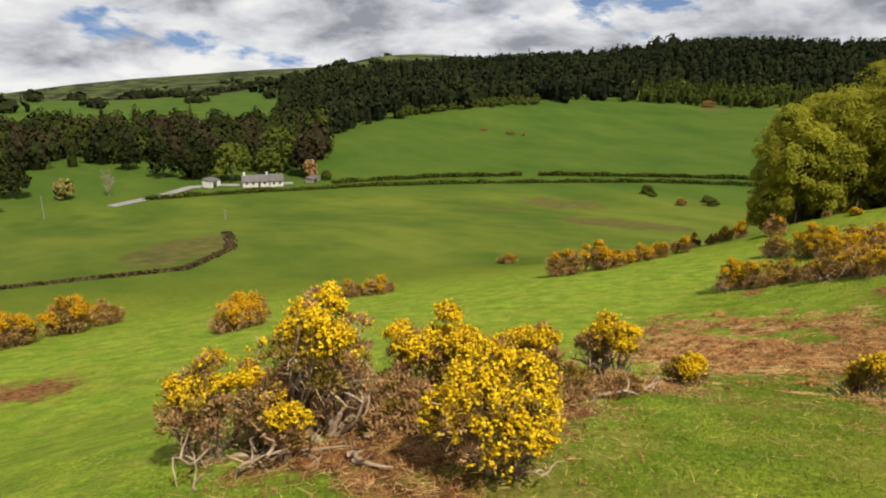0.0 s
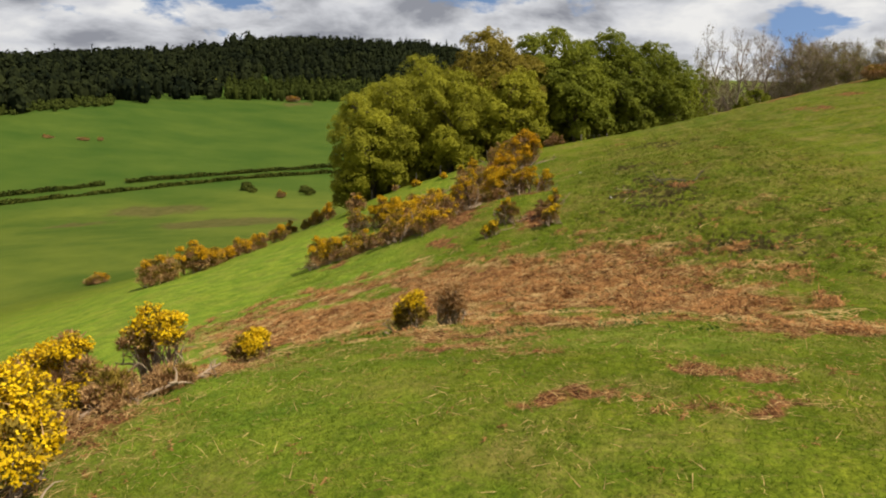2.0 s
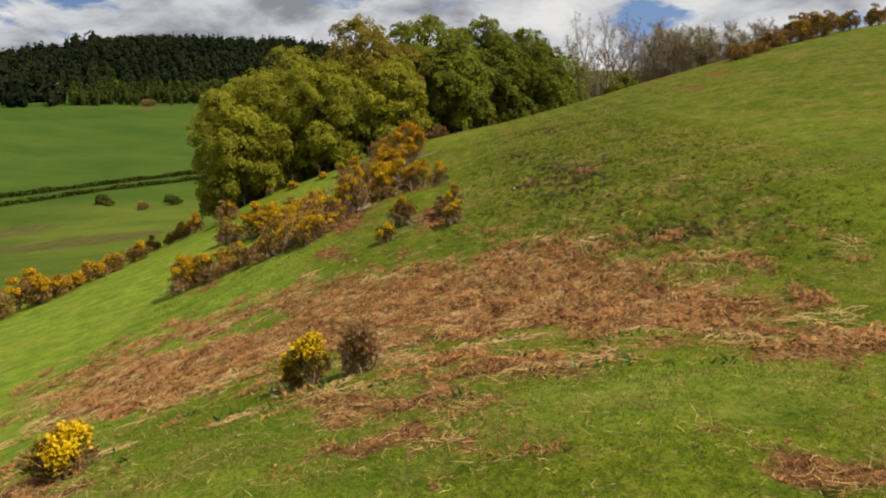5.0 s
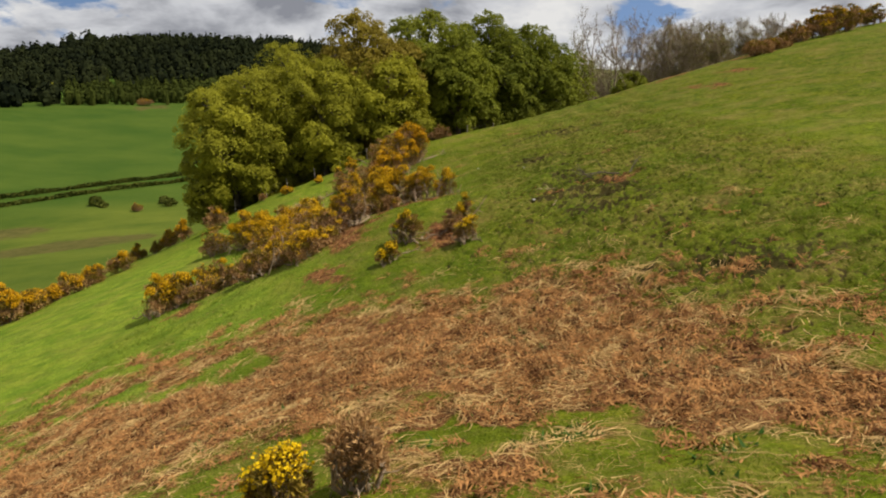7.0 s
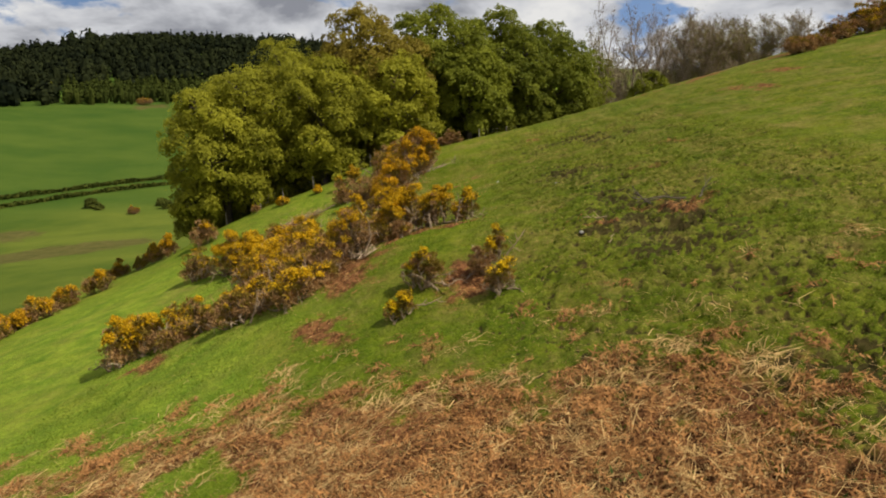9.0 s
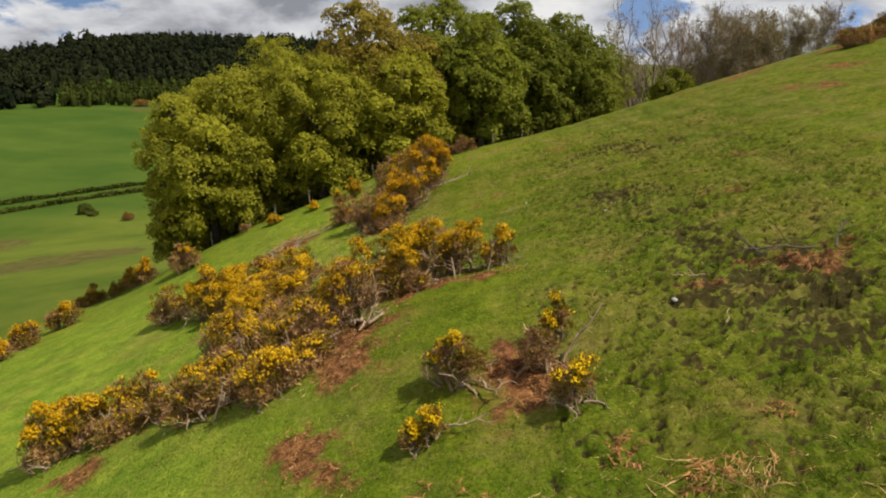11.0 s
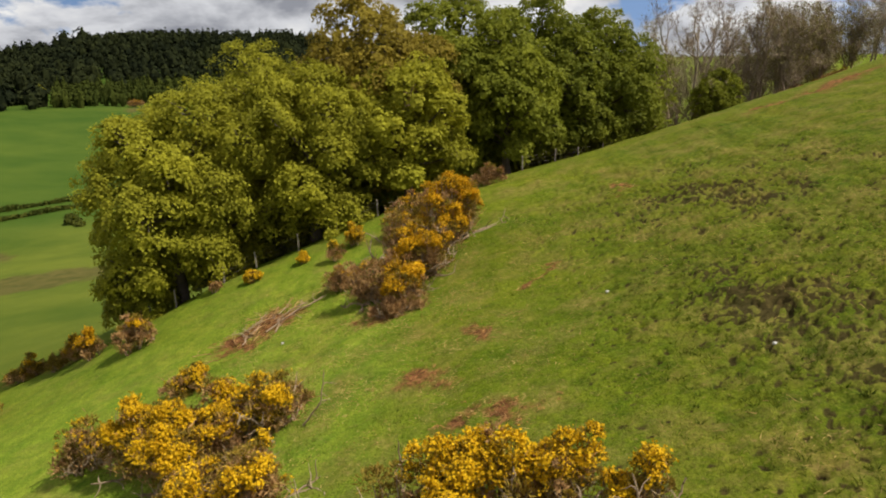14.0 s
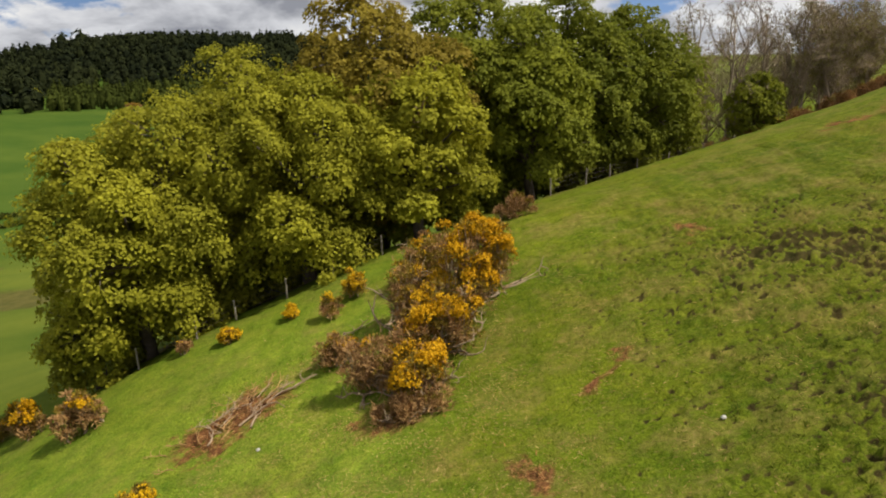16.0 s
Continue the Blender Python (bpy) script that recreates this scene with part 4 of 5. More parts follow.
for k, (x, y, h, hz, st) in enumerate([(21.5, 107.0, 17.5, 3.0, 1), (19.0, 105.0, 11.0, 6.0, 2), (26.5, 112.0, 20.0, 0.4, 1), (29.5, 113.0, 20.0, 0.3, 2), (33.0, 115.0, 19.5, 0.3, 1)]):
    bare_tree("bare_tree", "slender grey tree with bare spring branches", x, y, h, 60 + k, IN_WOOD, hz, st, M_GREEN if k == 1 else None)
for k, (x, y, h, hz, st) in enumerate([(36.5, 112.0, 15.0, 0.9, 3), (40.0, 112.0, 13.0, 1.2, 3), (43.5, 114.0, 12.5, 1.6, 3), (47.5, 116.0, 11.0, 2.0, 3), (52.0, 118.0, 10.0, 1.8, 3), (59.0, 124.0, 10.0, 0.8, 3)]):
    bare_tree("bare_tree", "brown many-stemmed tree just coming into leaf", x, y, h, 70 + k, IN_WOOD, hz, st)
for k, (x, y, h, rx) in enumerate([(17.4, 102.5, 15.5, 3.4), (20.6, 106.0, 16.0, 2.8), (18.6, 101.0, 8.5, 2.8)]):
    tree("ash_tree", "slender tree in thin green leaf beside bare trees", x, y, h, rx, 85 + k, M_GREEN, IN_WOOD, 240, 34, 0.12, 0.12, 0.3)
for k, (x, y, h, hz, st) in enumerate([(24.0, 116.0, 17.0, 0.8, 2), (29.0, 121.0, 17.0, 1.0, 2), (34.5, 121.0, 16.0, 1.2, 3), (39.0, 121.0, 14.0, 1.5, 3), (44.5, 122.0, 12.5, 1.6, 3), (50.0, 124.0, 11.5, 1.8, 3)]):
    bare_tree("bare_tree", "brown many-stemmed tree just coming into leaf", x, y, h, 90 + k, IN_WOOD, hz, st)
for k, (x, y, w, h) in enumerate([(25.5, 108.0, 5.0, 3.0), (30.5, 109.5, 5.0, 3.0), (35.5, 110.0, 5.0, 2.6), (41.0, 111.5, 5.0, 2.4), (46.5, 113.0, 5.0, 2.2)]):
    gorse(x, y, w, 3.0, h, 96 + k, "brown leafless undergrowth under the trees", 0.0, 1.3, 0.5, 0.0, group=IN_WOOD, name="undergrowth", skirt=1.0)
tree("sycamore_tree", "small dark green tree among bare trees", 31.0, 110.0, 9.5, 2.8, 80, M_GREEN, IN_WOOD, 240, 36, 0.13, 0.1)

# ---------------------------------------------------------------- gorse on the knoll
YELLOW, MIXED, LEGGY = "rounded gorse bush covered in bright yellow flowers", "brown and green gorse bush with yellow flowers", "old leggy gorse with bare grey stems and yellow tops"
KNOLL = "gorse clump on the knoll"
gorse(-5.0, -1.35, 2.0, 1.85, 1.62, 1, YELLOW, 0.82, 0.06, 1.0, 0.0, group=KNOLL, lobes=1)
gorse(-8.7, -1.9, 2.5, 2.0, 2.95, 2, LEGGY, 1.0, 0.25, 1.0, 0.40, group=KNOLL, skirt=0.9)
gorse(-9.4, -3.5, 2.0, 1.7, 1.95, 3, MIXED, 0.9, 0.40, 1.0, 0.2, group=KNOLL, skirt=0.95)
gorse(-8.3, -2.9, 1.6, 1.1, 1.2, 4, LEGGY, 0.8, 0.4, 1.0, 0.3, group=KNOLL, skirt=0.8)
gorse(-9.8, -1.7, 1.5, 1.4, 2.0, 5, MIXED, 0.55, 0.5, 1.0, 0.1, group=KNOLL, skirt=0.7)
gorse(-8.0, 0.3, 2.3, 1.8, 2.0, 6, LEGGY, 0.85, 0.45, 1.0, 0.35, group=KNOLL, skirt=1.0)
gorse(-7.4, 2.5, 2.6, 1.6, 1.55, 7, MIXED, 0.9, 0.35, 1.0, 0.2, group=KNOLL, skirt=0.8)
gorse(-6.3, 3.8, 1.55, 1.3, 1.75, 8, LEGGY, 0.85, 0.25, 1.0, 0.5, group=KNOLL)
gorse(-5.5, 6.2, 0.95, 0.8, 0.80, 9, "small gorse bush with a yellow flowering top", 0.9, 0.35, 1.0, 0.1, group=KNOLL, skirt=0.9, lobes=4)
gorse(-2.5, 9.6, 0.95, 0.9, 1.2, 10, "small upright gorse bush with bright yellow tips", 0.5, 0.25, 1.0, 0.15, group=KNOLL, lobes=7, skirt=0.5)
gorse(-1.35, 9.9, 0.9, 0.8, 1.35, 11, "withered brown gorse with bare stems", 0.0, 1.6, 0.9, 0.30, group=KNOLL, lobes=6, skirt=0.1)

for k, (x, y, w, d, h, bl) in enumerate([(-7.6, -0.9, 1.8, 1.4, 1.1, 0.02), (-8.9, -0.6, 1.8, 1.5, 1.3, 0.1), (-7.0, 1.0, 1.7, 1.2, 0.95, 0.0), (-6.3, 2.4, 1.6, 1.2, 0.8, 0.05), (-9.3, -2.6, 1.6, 1.3, 1.1, 0.05), (-5.6, 3.2, 1.1, 0.9, 0.5, 0.0)]):
    gorse(x, y, w, d, h, 720 + k, "low tangle of dead brown gorse twigs", bl, 1.2, 0.95, 0.0, group=KNOLL, skirt=1.0)

# ---------------------------------------------------------------- gorse thicket below the wood
THICKET = "gorse thicket on the slope"
for k, (x, y, w, d, h, bl, dr) in enumerate([(-15.2, 33.6, 1.6, 1.6, 2.1, 0.8, 0.35), (-14.2, 34.3, 2.2, 1.8, 1.8, 0.7, 0.4), (-12.5, 35.0, 2.3, 1.6, 1.6, 0.5, 0.55), (-11.0, 33.4, 1.2, 1.2, 1.0, 0.2, 0.7), (-9.3, 31.9, 1.6, 1.3, 1.7, 0.45, 0.75), (-8.6, 33.0, 1.6, 1.5, 1.5, 0.35, 0.75), (-6.9, 31.2, 1.8, 1.5, 1.4, 0.4, 0.7), (-7.4, 34.0, 1.9, 1.6, 1.8, 0.4, 0.7)]):
    gorse(x, y, w, d, h, 100 + k, MIXED, bl, dr * 0.7, 0.8, 0.0, group=THICKET, skirt=0.8)
for k, (x, y, w, d, h, bl, dr) in enumerate([(-13.9, 46.6, 3.2, 2.5, 2.7, 1.0, 0.25), (-12.3, 44.8, 2.6, 2.2, 2.2, 0.9, 0.35), (-16.9, 48.0, 2.5, 2.2, 2.2, 0.3, 0.5), (-9.9, 37.6, 2.4, 2.0, 2.0, 0.5, 0.6), (-8.3, 41.4, 2.4, 2.0, 2.2, 0.45, 0.6), (-9.6, 46.6, 2.4, 2.0, 2.2, 0.55, 0.55), (-11.5, 47.6, 2.4, 2.0, 2.1, 0.6, 0.5), (-10.6, 41.0, 2.3, 2.0, 2.0, 0.45, 0.6)]):
    gorse(x, y, w, d, h, 110 + k, MIXED, bl, dr * 0.7, 0.8, 0.0, group=THICKET, skirt=0.8)
for k, (x, y, w, d, h, bl, dr) in enumerate([(-5.0, 34.6, 2.5, 2.1, 2.6, 1.0, 0.45), (-3.7, 37.0, 2.7, 2.0, 2.4, 1.0, 0.35), (-2.4, 37.2, 2.6, 2.0, 2.3, 1.1, 0.3), (-1.2, 37.2, 1.6, 1.5, 1.9, 1.0, 0.4), (0.1, 36.8, 1.3, 1.2, 1.45, 1.0, 0.4), (-5.9, 33.5, 1.7, 1.4, 1.5, 0.35, 0.8), (-6.2, 37.2, 2.0, 1.8, 1.9, 0.4, 0.7)]):
    gorse(x, y, w, d, h, 120 + k, LEGGY if k in (0, 5) else MIXED, bl, dr, 0.9, 0.05 if k else 0.14, group=THICKET, skirt=1.0)
for k, (x, y, w, d, h, bl) in enumerate([(-7.9, 32.3, 2.4, 2.0, 0.9, 0.05), (-6.0, 32.3, 2.2, 1.8, 0.85, 0.1), (-10.3, 34.6, 2.6, 2.0, 1.0, 0.1), (-6.6, 35.6, 2.6, 2.2, 1.1, 0.15), (-4.4, 36.2, 2.2, 1.6, 1.0, 0.1), (-8.9, 36.0, 2.8, 2.2, 1.2, 0.2), (-8.4, 39.4, 2.6, 2.2, 1.2, 0.2), (-10.2, 43.4, 2.6, 2.2, 1.3, 0.2), (-3.0, 35.9, 1.8, 1.0, 0.8, 0.05), (-12.4, 33.6, 2.2, 1.6, 0.9, 0.15), (-12.9, 47.4, 2.6, 2.2, 1.5, 0.45), (-10.9, 46.0, 2.4, 2.0, 1.3, 0.3), (-9.3, 47.8, 2.0, 1.6, 1.0, 0.1)]):
    gorse(x, y, w, d, h, 700 + k, "low sprawling gorse of dry brown twigs", bl + 0.12, 0.65, 0.85, 0.0, group=THICKET, skirt=1.0)
RING = "gorse round a bracken hollow"
gorse(-1.75, 29.0, 1.6, 1.4, 1.45, 130, MIXED, 0.5, 0.40, 1.0, 0.1, group=RING, skirt=0.8)
gorse(-2.25, 27.1, 1.0, 0.8, 0.85, 131, "low gorse with yellow tips and a bare bent branch", 0.9, 0.2, 1.0, 0.1, group=RING)
gorse(0.9, 27.2, 1.0, 0.9, 1.15, 132, LEGGY, 0.5, 0.3, 1.0, 0.05, group=RING, skirt=0.8)
gorse(0.85, 29.9, 0.8, 0.7, 1.35, 133, LEGGY, 0.8, 0.5, 1.0, 0.25, group=RING)
gorse(0.25, 29.0, 1.1, 1.0, 1.0, 134, "withered brown gorse with bare stems", 0.03, 1.6, 0.9, 0.1, group=RING, skirt=1.0)
for k, (x, y, w, d, h, bl, dr) in enumerate([(-5.4, 55.6, 2.9, 2.4, 2.0, 1.1, 0.35), (-4.6, 58.4, 3.0, 2.5, 2.9, 0.7, 0.3), (-6.9, 57.2, 3.0, 2.6, 2.4, 0.15, 1.0), (-5.8, 54.4, 2.8, 1.8, 0.9, 0.0, 1.5), (-3.6, 61.6, 3.4, 3.0, 4.2, 0.8, 0.25), (-2.2, 62.4, 2.4, 2.2, 3.3, 0.8, 0.3), (-6.0, 61.6, 2.8, 2.4, 3.5, 0.4, 0.6), (-9.0, 60.2, 2.0, 1.8, 1.5, 0.35, 0.8), (-5.2, 65.4, 3.2, 2.6, 2.6, 0.35, 0.4)]):
    gorse(x, y, w, d, h, 140 + k, "tall orange-yellow gorse with a brown dry base", bl, dr, 0.75, 0.05, group="gorse by the wood", old=True, skirt=0.85)
gorse(-0.3, 72.0, 2.6, 1.8, 1.5, 150, "low reddish-brown withered shrub by the wood", 0.0, 1.6, 0.6, 0.0, name="brown_shrub", group="gorse by the wood")
for k, (x, y, w, h, bl, dr) in enumerate([(-15.6, 65.6, 0.9, 0.7, 1.2, 0.2), (-18.2, 66.2, 0.9, 0.8, 0.1, 1.2), (-14.8, 52.8, 2.2, 1.1, 0.6, 0.4), (-12.5, 66.4, 0.7, 0.6, 1.0, 0.3), (-10.2, 65.0, 1.4, 1.1, 0.2, 0.5), (-9.0, 66.5, 1.5, 1.3, 0.4, 0.4)]):
    gorse(x, y, w, w * 0.9, h, 155 + k, "small gorse bush with a few yellow flowers", bl, dr, 0.7, 0.1, group="gorse by the wood")
for k, (x, y, w, h, bl, dr) in enumerate([(-21.6, 61.4, 2.2, 2.2, 0.35, 0.9), (-25.8, 64.2, 1.6, 2.0, 0.8, 0.3), (-28.6, 67.2, 2.2, 2.0, 0.8, 0.3), (-33.0, 68.0, 2.6, 1.8, 0.6, 0.3), (-29.8, 59.0, 2.6, 1.9, 0.5, 0.4), (-31.0, 56.0, 2.4, 1.7, 0.4, 0.6), (-31.6, 53.0, 2.8, 2.0, 0.5, 0.5)]):
    gorse(x, y, w, w * 0.9, h, 160 + k, "rust and yellow gorse bush on the grass slope", bl, dr, 0.55, 0.1, group="gorse down the slope", old=True, skirt=0.7)
gorse(-29.8, 66.5, 1.5, 1.4, 1.3, 168, "small dark green evergreen bush", 0.0, 0.0, 0.6, 0.0, name="dark_shrub", group="gorse down the slope")
for k, (x, y, w, h, bl, dr) in enumerate([(-33.0, 46.6, 3.4, 2.9, 0.5, 0.5), (-34.5, 43.4, 3.6, 2.6, 0.3, 0.7), (-32.2, 48.8, 2.8, 1.8, 0.5, 0.4), (-32.5, 51.0, 2.4, 1.5, 0.4, 0.5), (-46.2, 15.2, 4.6, 2.8, 0.6, 0.4), (-44.4, 13.0, 3.0, 2.0, 0.3, 0.6), (-51.0, 33.5, 3.6, 2.0, 0.35, 0.5), (-54.0, 31.0, 4.0, 1.8, 0.2, 0.6)]):
    gorse(x, y, w, w * 0.9, h, 170 + k, "rust and yellow gorse bush on the grass slope", bl, dr, 0.5, 0.0, group="gorse down the slope", old=True, skirt=0.7)
for k, (x, y, w, h, bl, dr) in enumerate([(-60.0, 1.0, 5.0, 3.2, 0.5, 0.4), (-62.5, 6.0, 4.6, 3.4, 0.6, 0.4), (-65.0, 10.0, 4.0, 2.6, 0.3, 0.6), (-66.0, 73.0, 3.4, 1.6, 0.3, 0.5)]):
    gorse(x, y, w, w * 0.9, h, 180 + k, "rust and yellow gorse bush on the grass slope", bl, dr, 0.45, 0.0, group="gorse down the slope", old=True, skirt=0.7)
for k, (x, y, w, h, bl, dr) in enumerate([(33.8, 74.0, 3.4, 1.7, 0.12, 1.1), (36.6, 76.0, 3.2, 1.4, 0.06, 1.3), (39.8, 78.0, 3.6, 2.5, 0.10, 0.7), (43.2, 78.6, 4.4, 3.3, 0.2, 0.4), (46.4, 79.6, 3.6, 2.8, 0.2, 0.4), (50.5, 82.0, 3.0, 2.4, 0.06, 0.3), (55.0, 84.0, 2.6, 2.8, 0.05, 0.3), (58.6, 86.0, 3.2, 2.2, 0.05, 0.4), (63.0, 88.0, 3.2, 2.4, 0.05, 0.4)]):
    gorse(x, y, w, w * 0.8, h, 190 + k, "dark gorse bush with yellow flowers on the skyline", bl, dr, 0.5, 0.0, group="gorse on the ridge", skirt=0.5)


# ---------------------------------------------------------------- valley: hedges, lane, cottage
def along(points, step):
    pts = np.array(points, float)
    d = np.concatenate([[0], np.cumsum(np.hypot(*np.diff(pts, axis=0).T))])
    s = np.arange(0, d[-1], step)
    return np.stack([np.interp(s, d, pts[:, 0]), np.interp(s, d, pts[:, 1])], -1)


LOWER_HEDGE = [(-262, -30), (-243, 32), (-240, 51), (-236, 73), (-231, 95), (-224, 116), (-216, 134), (-207, 153), (-186, 182), (-150, 221), (-130, 243), (-102, 266), (-60, 292)]
UPPER_HEDGE = [(-221, 146), (-214, 160), (-199, 186), (-175, 213), (-148, 240), (-129, 258), (-106, 277), (-66, 302)]


def hedge(name, label, line, h, w, seed, mat=None, category="hedge"):
    rng = np.random.default_rng(seed)
    s = Shape()
    p = along(line, 0.5)
    many = p.repeat(26, 0) + rng.normal(size=(len(p) * 26, 2)) * w * 0.33
    swell = np.array([0.72 + 0.5 * noise.noise(Vector((q[0] * 0.13, q[1] * 0.13, seed))) for q in p]).repeat(26)
    gap = np.array([noise.noise(Vector((q[0] * 0.035, q[1] * 0.035, seed + 5))) > -0.42 for q in p]).repeat(26)
    many, swell = many[gap], swell[gap]
    z = land(many[:, 0], many[:, 1]) + rng.uniform(0.0, 1.0, len(many)) * h * swell
    s.cards(np.column_stack([many, z]), 0.34 * rng.uniform(0.6, 1.4, len(many)), rng, 0.3)
    return tagged(new(name, s.mesh(name, mat or M_HEDGE)), label, category, kind="stuff")


hedge("hedge", "dark clipped field hedge along the lane", LOWER_HEDGE, 1.9, 1.6, 3)
hedge("hedge", "dark thorn hedge below the upper field", UPPER_HEDGE, 2.2, 1.8, 4)


hedge("rushes", "brown rushes along a wet field ditch", [(-104.5, -8), (-103.7, 7.7), (-102, 22.7), (-100.5, 32.6), (-113, 47), (-136, 57)], 0.4, 1.2, 5, M_RUSH, "rushes")


def ribbon(name, label, line, width, mat, lift=0.06, kind="structure", category="lane"):
    p = along(line, 2.0)
    way = np.gradient(p, axis=0)
    side = np.stack([-way[:, 1], way[:, 0]], -1) / np.linalg.norm(way, axis=1, keepdims=True)
    rows = [p + side * width * k for k in (-0.5, -0.17, 0.17, 0.5)]
    n = len(p)
    v = np.concatenate([np.column_stack([r, land(r[:, 0], r[:, 1]) + lift]) for r in rows])
    f = [(k * n + i, k * n + i + 1, (k + 1) * n + i + 1, (k + 1) * n + i) for k in range(3) for i in range(n - 1)]
    s = Shape()
    s.add(v, f)
    return tagged(new(name, s.mesh(name, mat, True)), label, category, kind=kind)


ribbon("lane", "pale gravel lane beside the cottage", [(-232, 62), (-240, 84), (-247, 96), (-246, 106), (-238, 118), (-231, 134)], 4.5, M_ROAD, 0.25)


def cottage():
    x, y = -236.0, 121.0
    g = new("cottage")
    g.location, g.rotation_euler = (x, y, float(land(x, y)) - 0.1), (0, 0, radians(66))
    tagged(g, "long low whitewashed cottage with a grey slate roof", "house")

    def block(x0, x1, y0, y1, eaves, ridge):
        wall = Shape()
        ym = (y0 + y1) / 2
        wall.add([(x0, y0, 0), (x1, y0, 0), (x1, y0, eaves), (x0, y0, eaves), (x0, y1, 0), (x1, y1, 0), (x1, y1, eaves), (x0, y1, eaves), (x0, ym, ridge - 0.2), (x1, ym, ridge - 0.2)],
                 [(0, 1, 2, 3), (5, 4, 7, 6), (4, 0, 3, 7), (1, 5, 6, 2)])
        wall.add([(x0, y0, eaves), (x0, ym, ridge - 0.2), (x0, y1, eaves), (x1, y0, eaves), (x1, ym, ridge - 0.2), (x1, y1, eaves)], [(0, 1, 2), (3, 5, 4)])
        part("wall", wall, M_RENDER, g)
        roof = Shape()
        for sgn, ye in ((-1, y0 - 0.35), (1, y1 + 0.35)):
            e, r = eaves - 0.15, ridge
            roof.add([(x0 - 0.3, ye, e), (x1 + 0.3, ye, e), (x1 + 0.3, ym, r), (x0 - 0.3, ym, r), (x0 - 0.3, ye, e + 0.16), (x1 + 0.3, ye, e + 0.16), (x1 + 0.3, ym, r + 0.16), (x0 - 0.3, ym, r + 0.16)],
                     [(0, 1, 2, 3), (7, 6, 5, 4), (0, 4, 5, 1), (3, 2, 6, 7), (0, 3, 7, 4), (1, 5, 6, 2)])
        return part("roof", roof, M_SLATE, g, "grey slate roof")

    roof = block(-7.5, 3.2, -2.8, 2.8, 2.3, 4.5)
    block(3.2, 8.2, -3.6, 2.2, 2.5, 4.7)
    for cx in (-6.6, 2.2):
        c = Shape()
        c.box(cx - 0.4, cx + 0.4, -0.35, 0.35, 3.9, 5.5)
        c.box(cx - 0.48, cx + 0.48, -0.43, 0.43, 5.5, 5.65)
        part("chimney", c, M_RENDER, roof)
    for wx, wy in ((-5.9, -2.8), (-3.4, -2.8), (1.0, -2.8), (4.6, -3.6), (6.9, -3.6)):
        f = Shape()
        f.box(wx - 0.55, wx + 0.55, wy - 0.05, wy + 0.02, 0.95, 2.1)
        f.box(wx - 0.62, wx + 0.62, wy - 0.14, wy + 0.02, 0.86, 0.95)
        win = part("window", f, M_RENDER, g)
        p = Shape()
        p.box(wx - 0.47, wx + 0.47, wy - 0.062, wy - 0.053, 1.03, 2.02)
        part("pane", p, M_GLASS_AND_SHADE, win, "dark window pane")
    d = Shape()
    d.box(-1.55, -0.55, -2.87, -2.8, 0, 2.05)
    part("door", d, M_DOOR, g, "dark painted door")
    return g


cottage()


def shed(x, y, lx, ly, h, turn, label, roof_mat, wall_mat):
    g = new("shed")
    g.location, g.rotation_euler = (x, y, float(land(x, y)) - 0.1), (0, 0, radians(turn))
    tagged(g, label, "shed")
    w = Shape()
    w.box(-lx / 2, lx / 2, -ly / 2, ly / 2, 0, h)
    part("wall", w, wall_mat, g)
    r = Shape()
    r.add([(-lx / 2 - 0.2, -ly / 2 - 0.2, h), (lx / 2 + 0.2, -ly / 2 - 0.2, h), (lx / 2 + 0.2, ly / 2 + 0.2, h + 0.7), (-lx / 2 - 0.2, ly / 2 + 0.2, h + 0.7), (-lx / 2 - 0.2, -ly / 2 - 0.2, h + 0.1), (lx / 2 + 0.2, -ly / 2 - 0.2, h + 0.1), (lx / 2 + 0.2, ly / 2 + 0.2, h + 0.8), (-lx / 2 - 0.2, ly / 2 + 0.2, h + 0.8)],
          [(0, 3, 2, 1), (4, 5, 6, 7), (0, 1, 5, 4), (2, 3, 7, 6), (0, 4, 7, 3), (1, 2, 6, 5)])
    part("roof", r, roof_mat, g)
    # no opening is cut: a dark slab paints the shade inside the doorway
    o = Shape()
    o.box(-lx * 0.30, lx * 0.10, -ly / 2 - 0.05, -ly / 2 + 0.02, 0, h * 0.85)
    part("doorway", o, M_GLASS_AND_SHADE, g, "dark panel standing in for shade in an open doorway")
    return g


shed(-245, 104, 6.0, 4.0, 2.6, 120, "small pale shed with a dark doorway beside the lane", M_SLATE, M_RENDER)
shed(-229, 141, 8.0, 3.0, 1.6, 120, "low grey garden shed beside the cottage", M_SLATE, M_POST)
YARD = "trees round the cottage"
for k, (x, y, h, rx, mat, label) in enumerate([(-251, 116, 17, 7.0, M_GARDEN, "broad green garden tree by the cottage"), (-254, 140, 21, 7.5, M_GARDEN, "tall green tree behind the cottage"), (-247, 131, 14, 5, M_GARDEN, "broad green garden tree by the cottage"), (-240, 144, 17, 5.0, M_BROWNWOOD, "brownish tree coming into leaf by the cottage"), (-234, 143, 9, 2.4, M_DRY, "dark red ornamental tree by the cottage"), (-228, 147, 4.0, 2.0, M_HEDGE, "round dark bush by the cottage")]):
    tree("garden_tree", label, x, y, h, rx, 300 + k, mat, YARD, 200, 14, 0.36, 0.08)
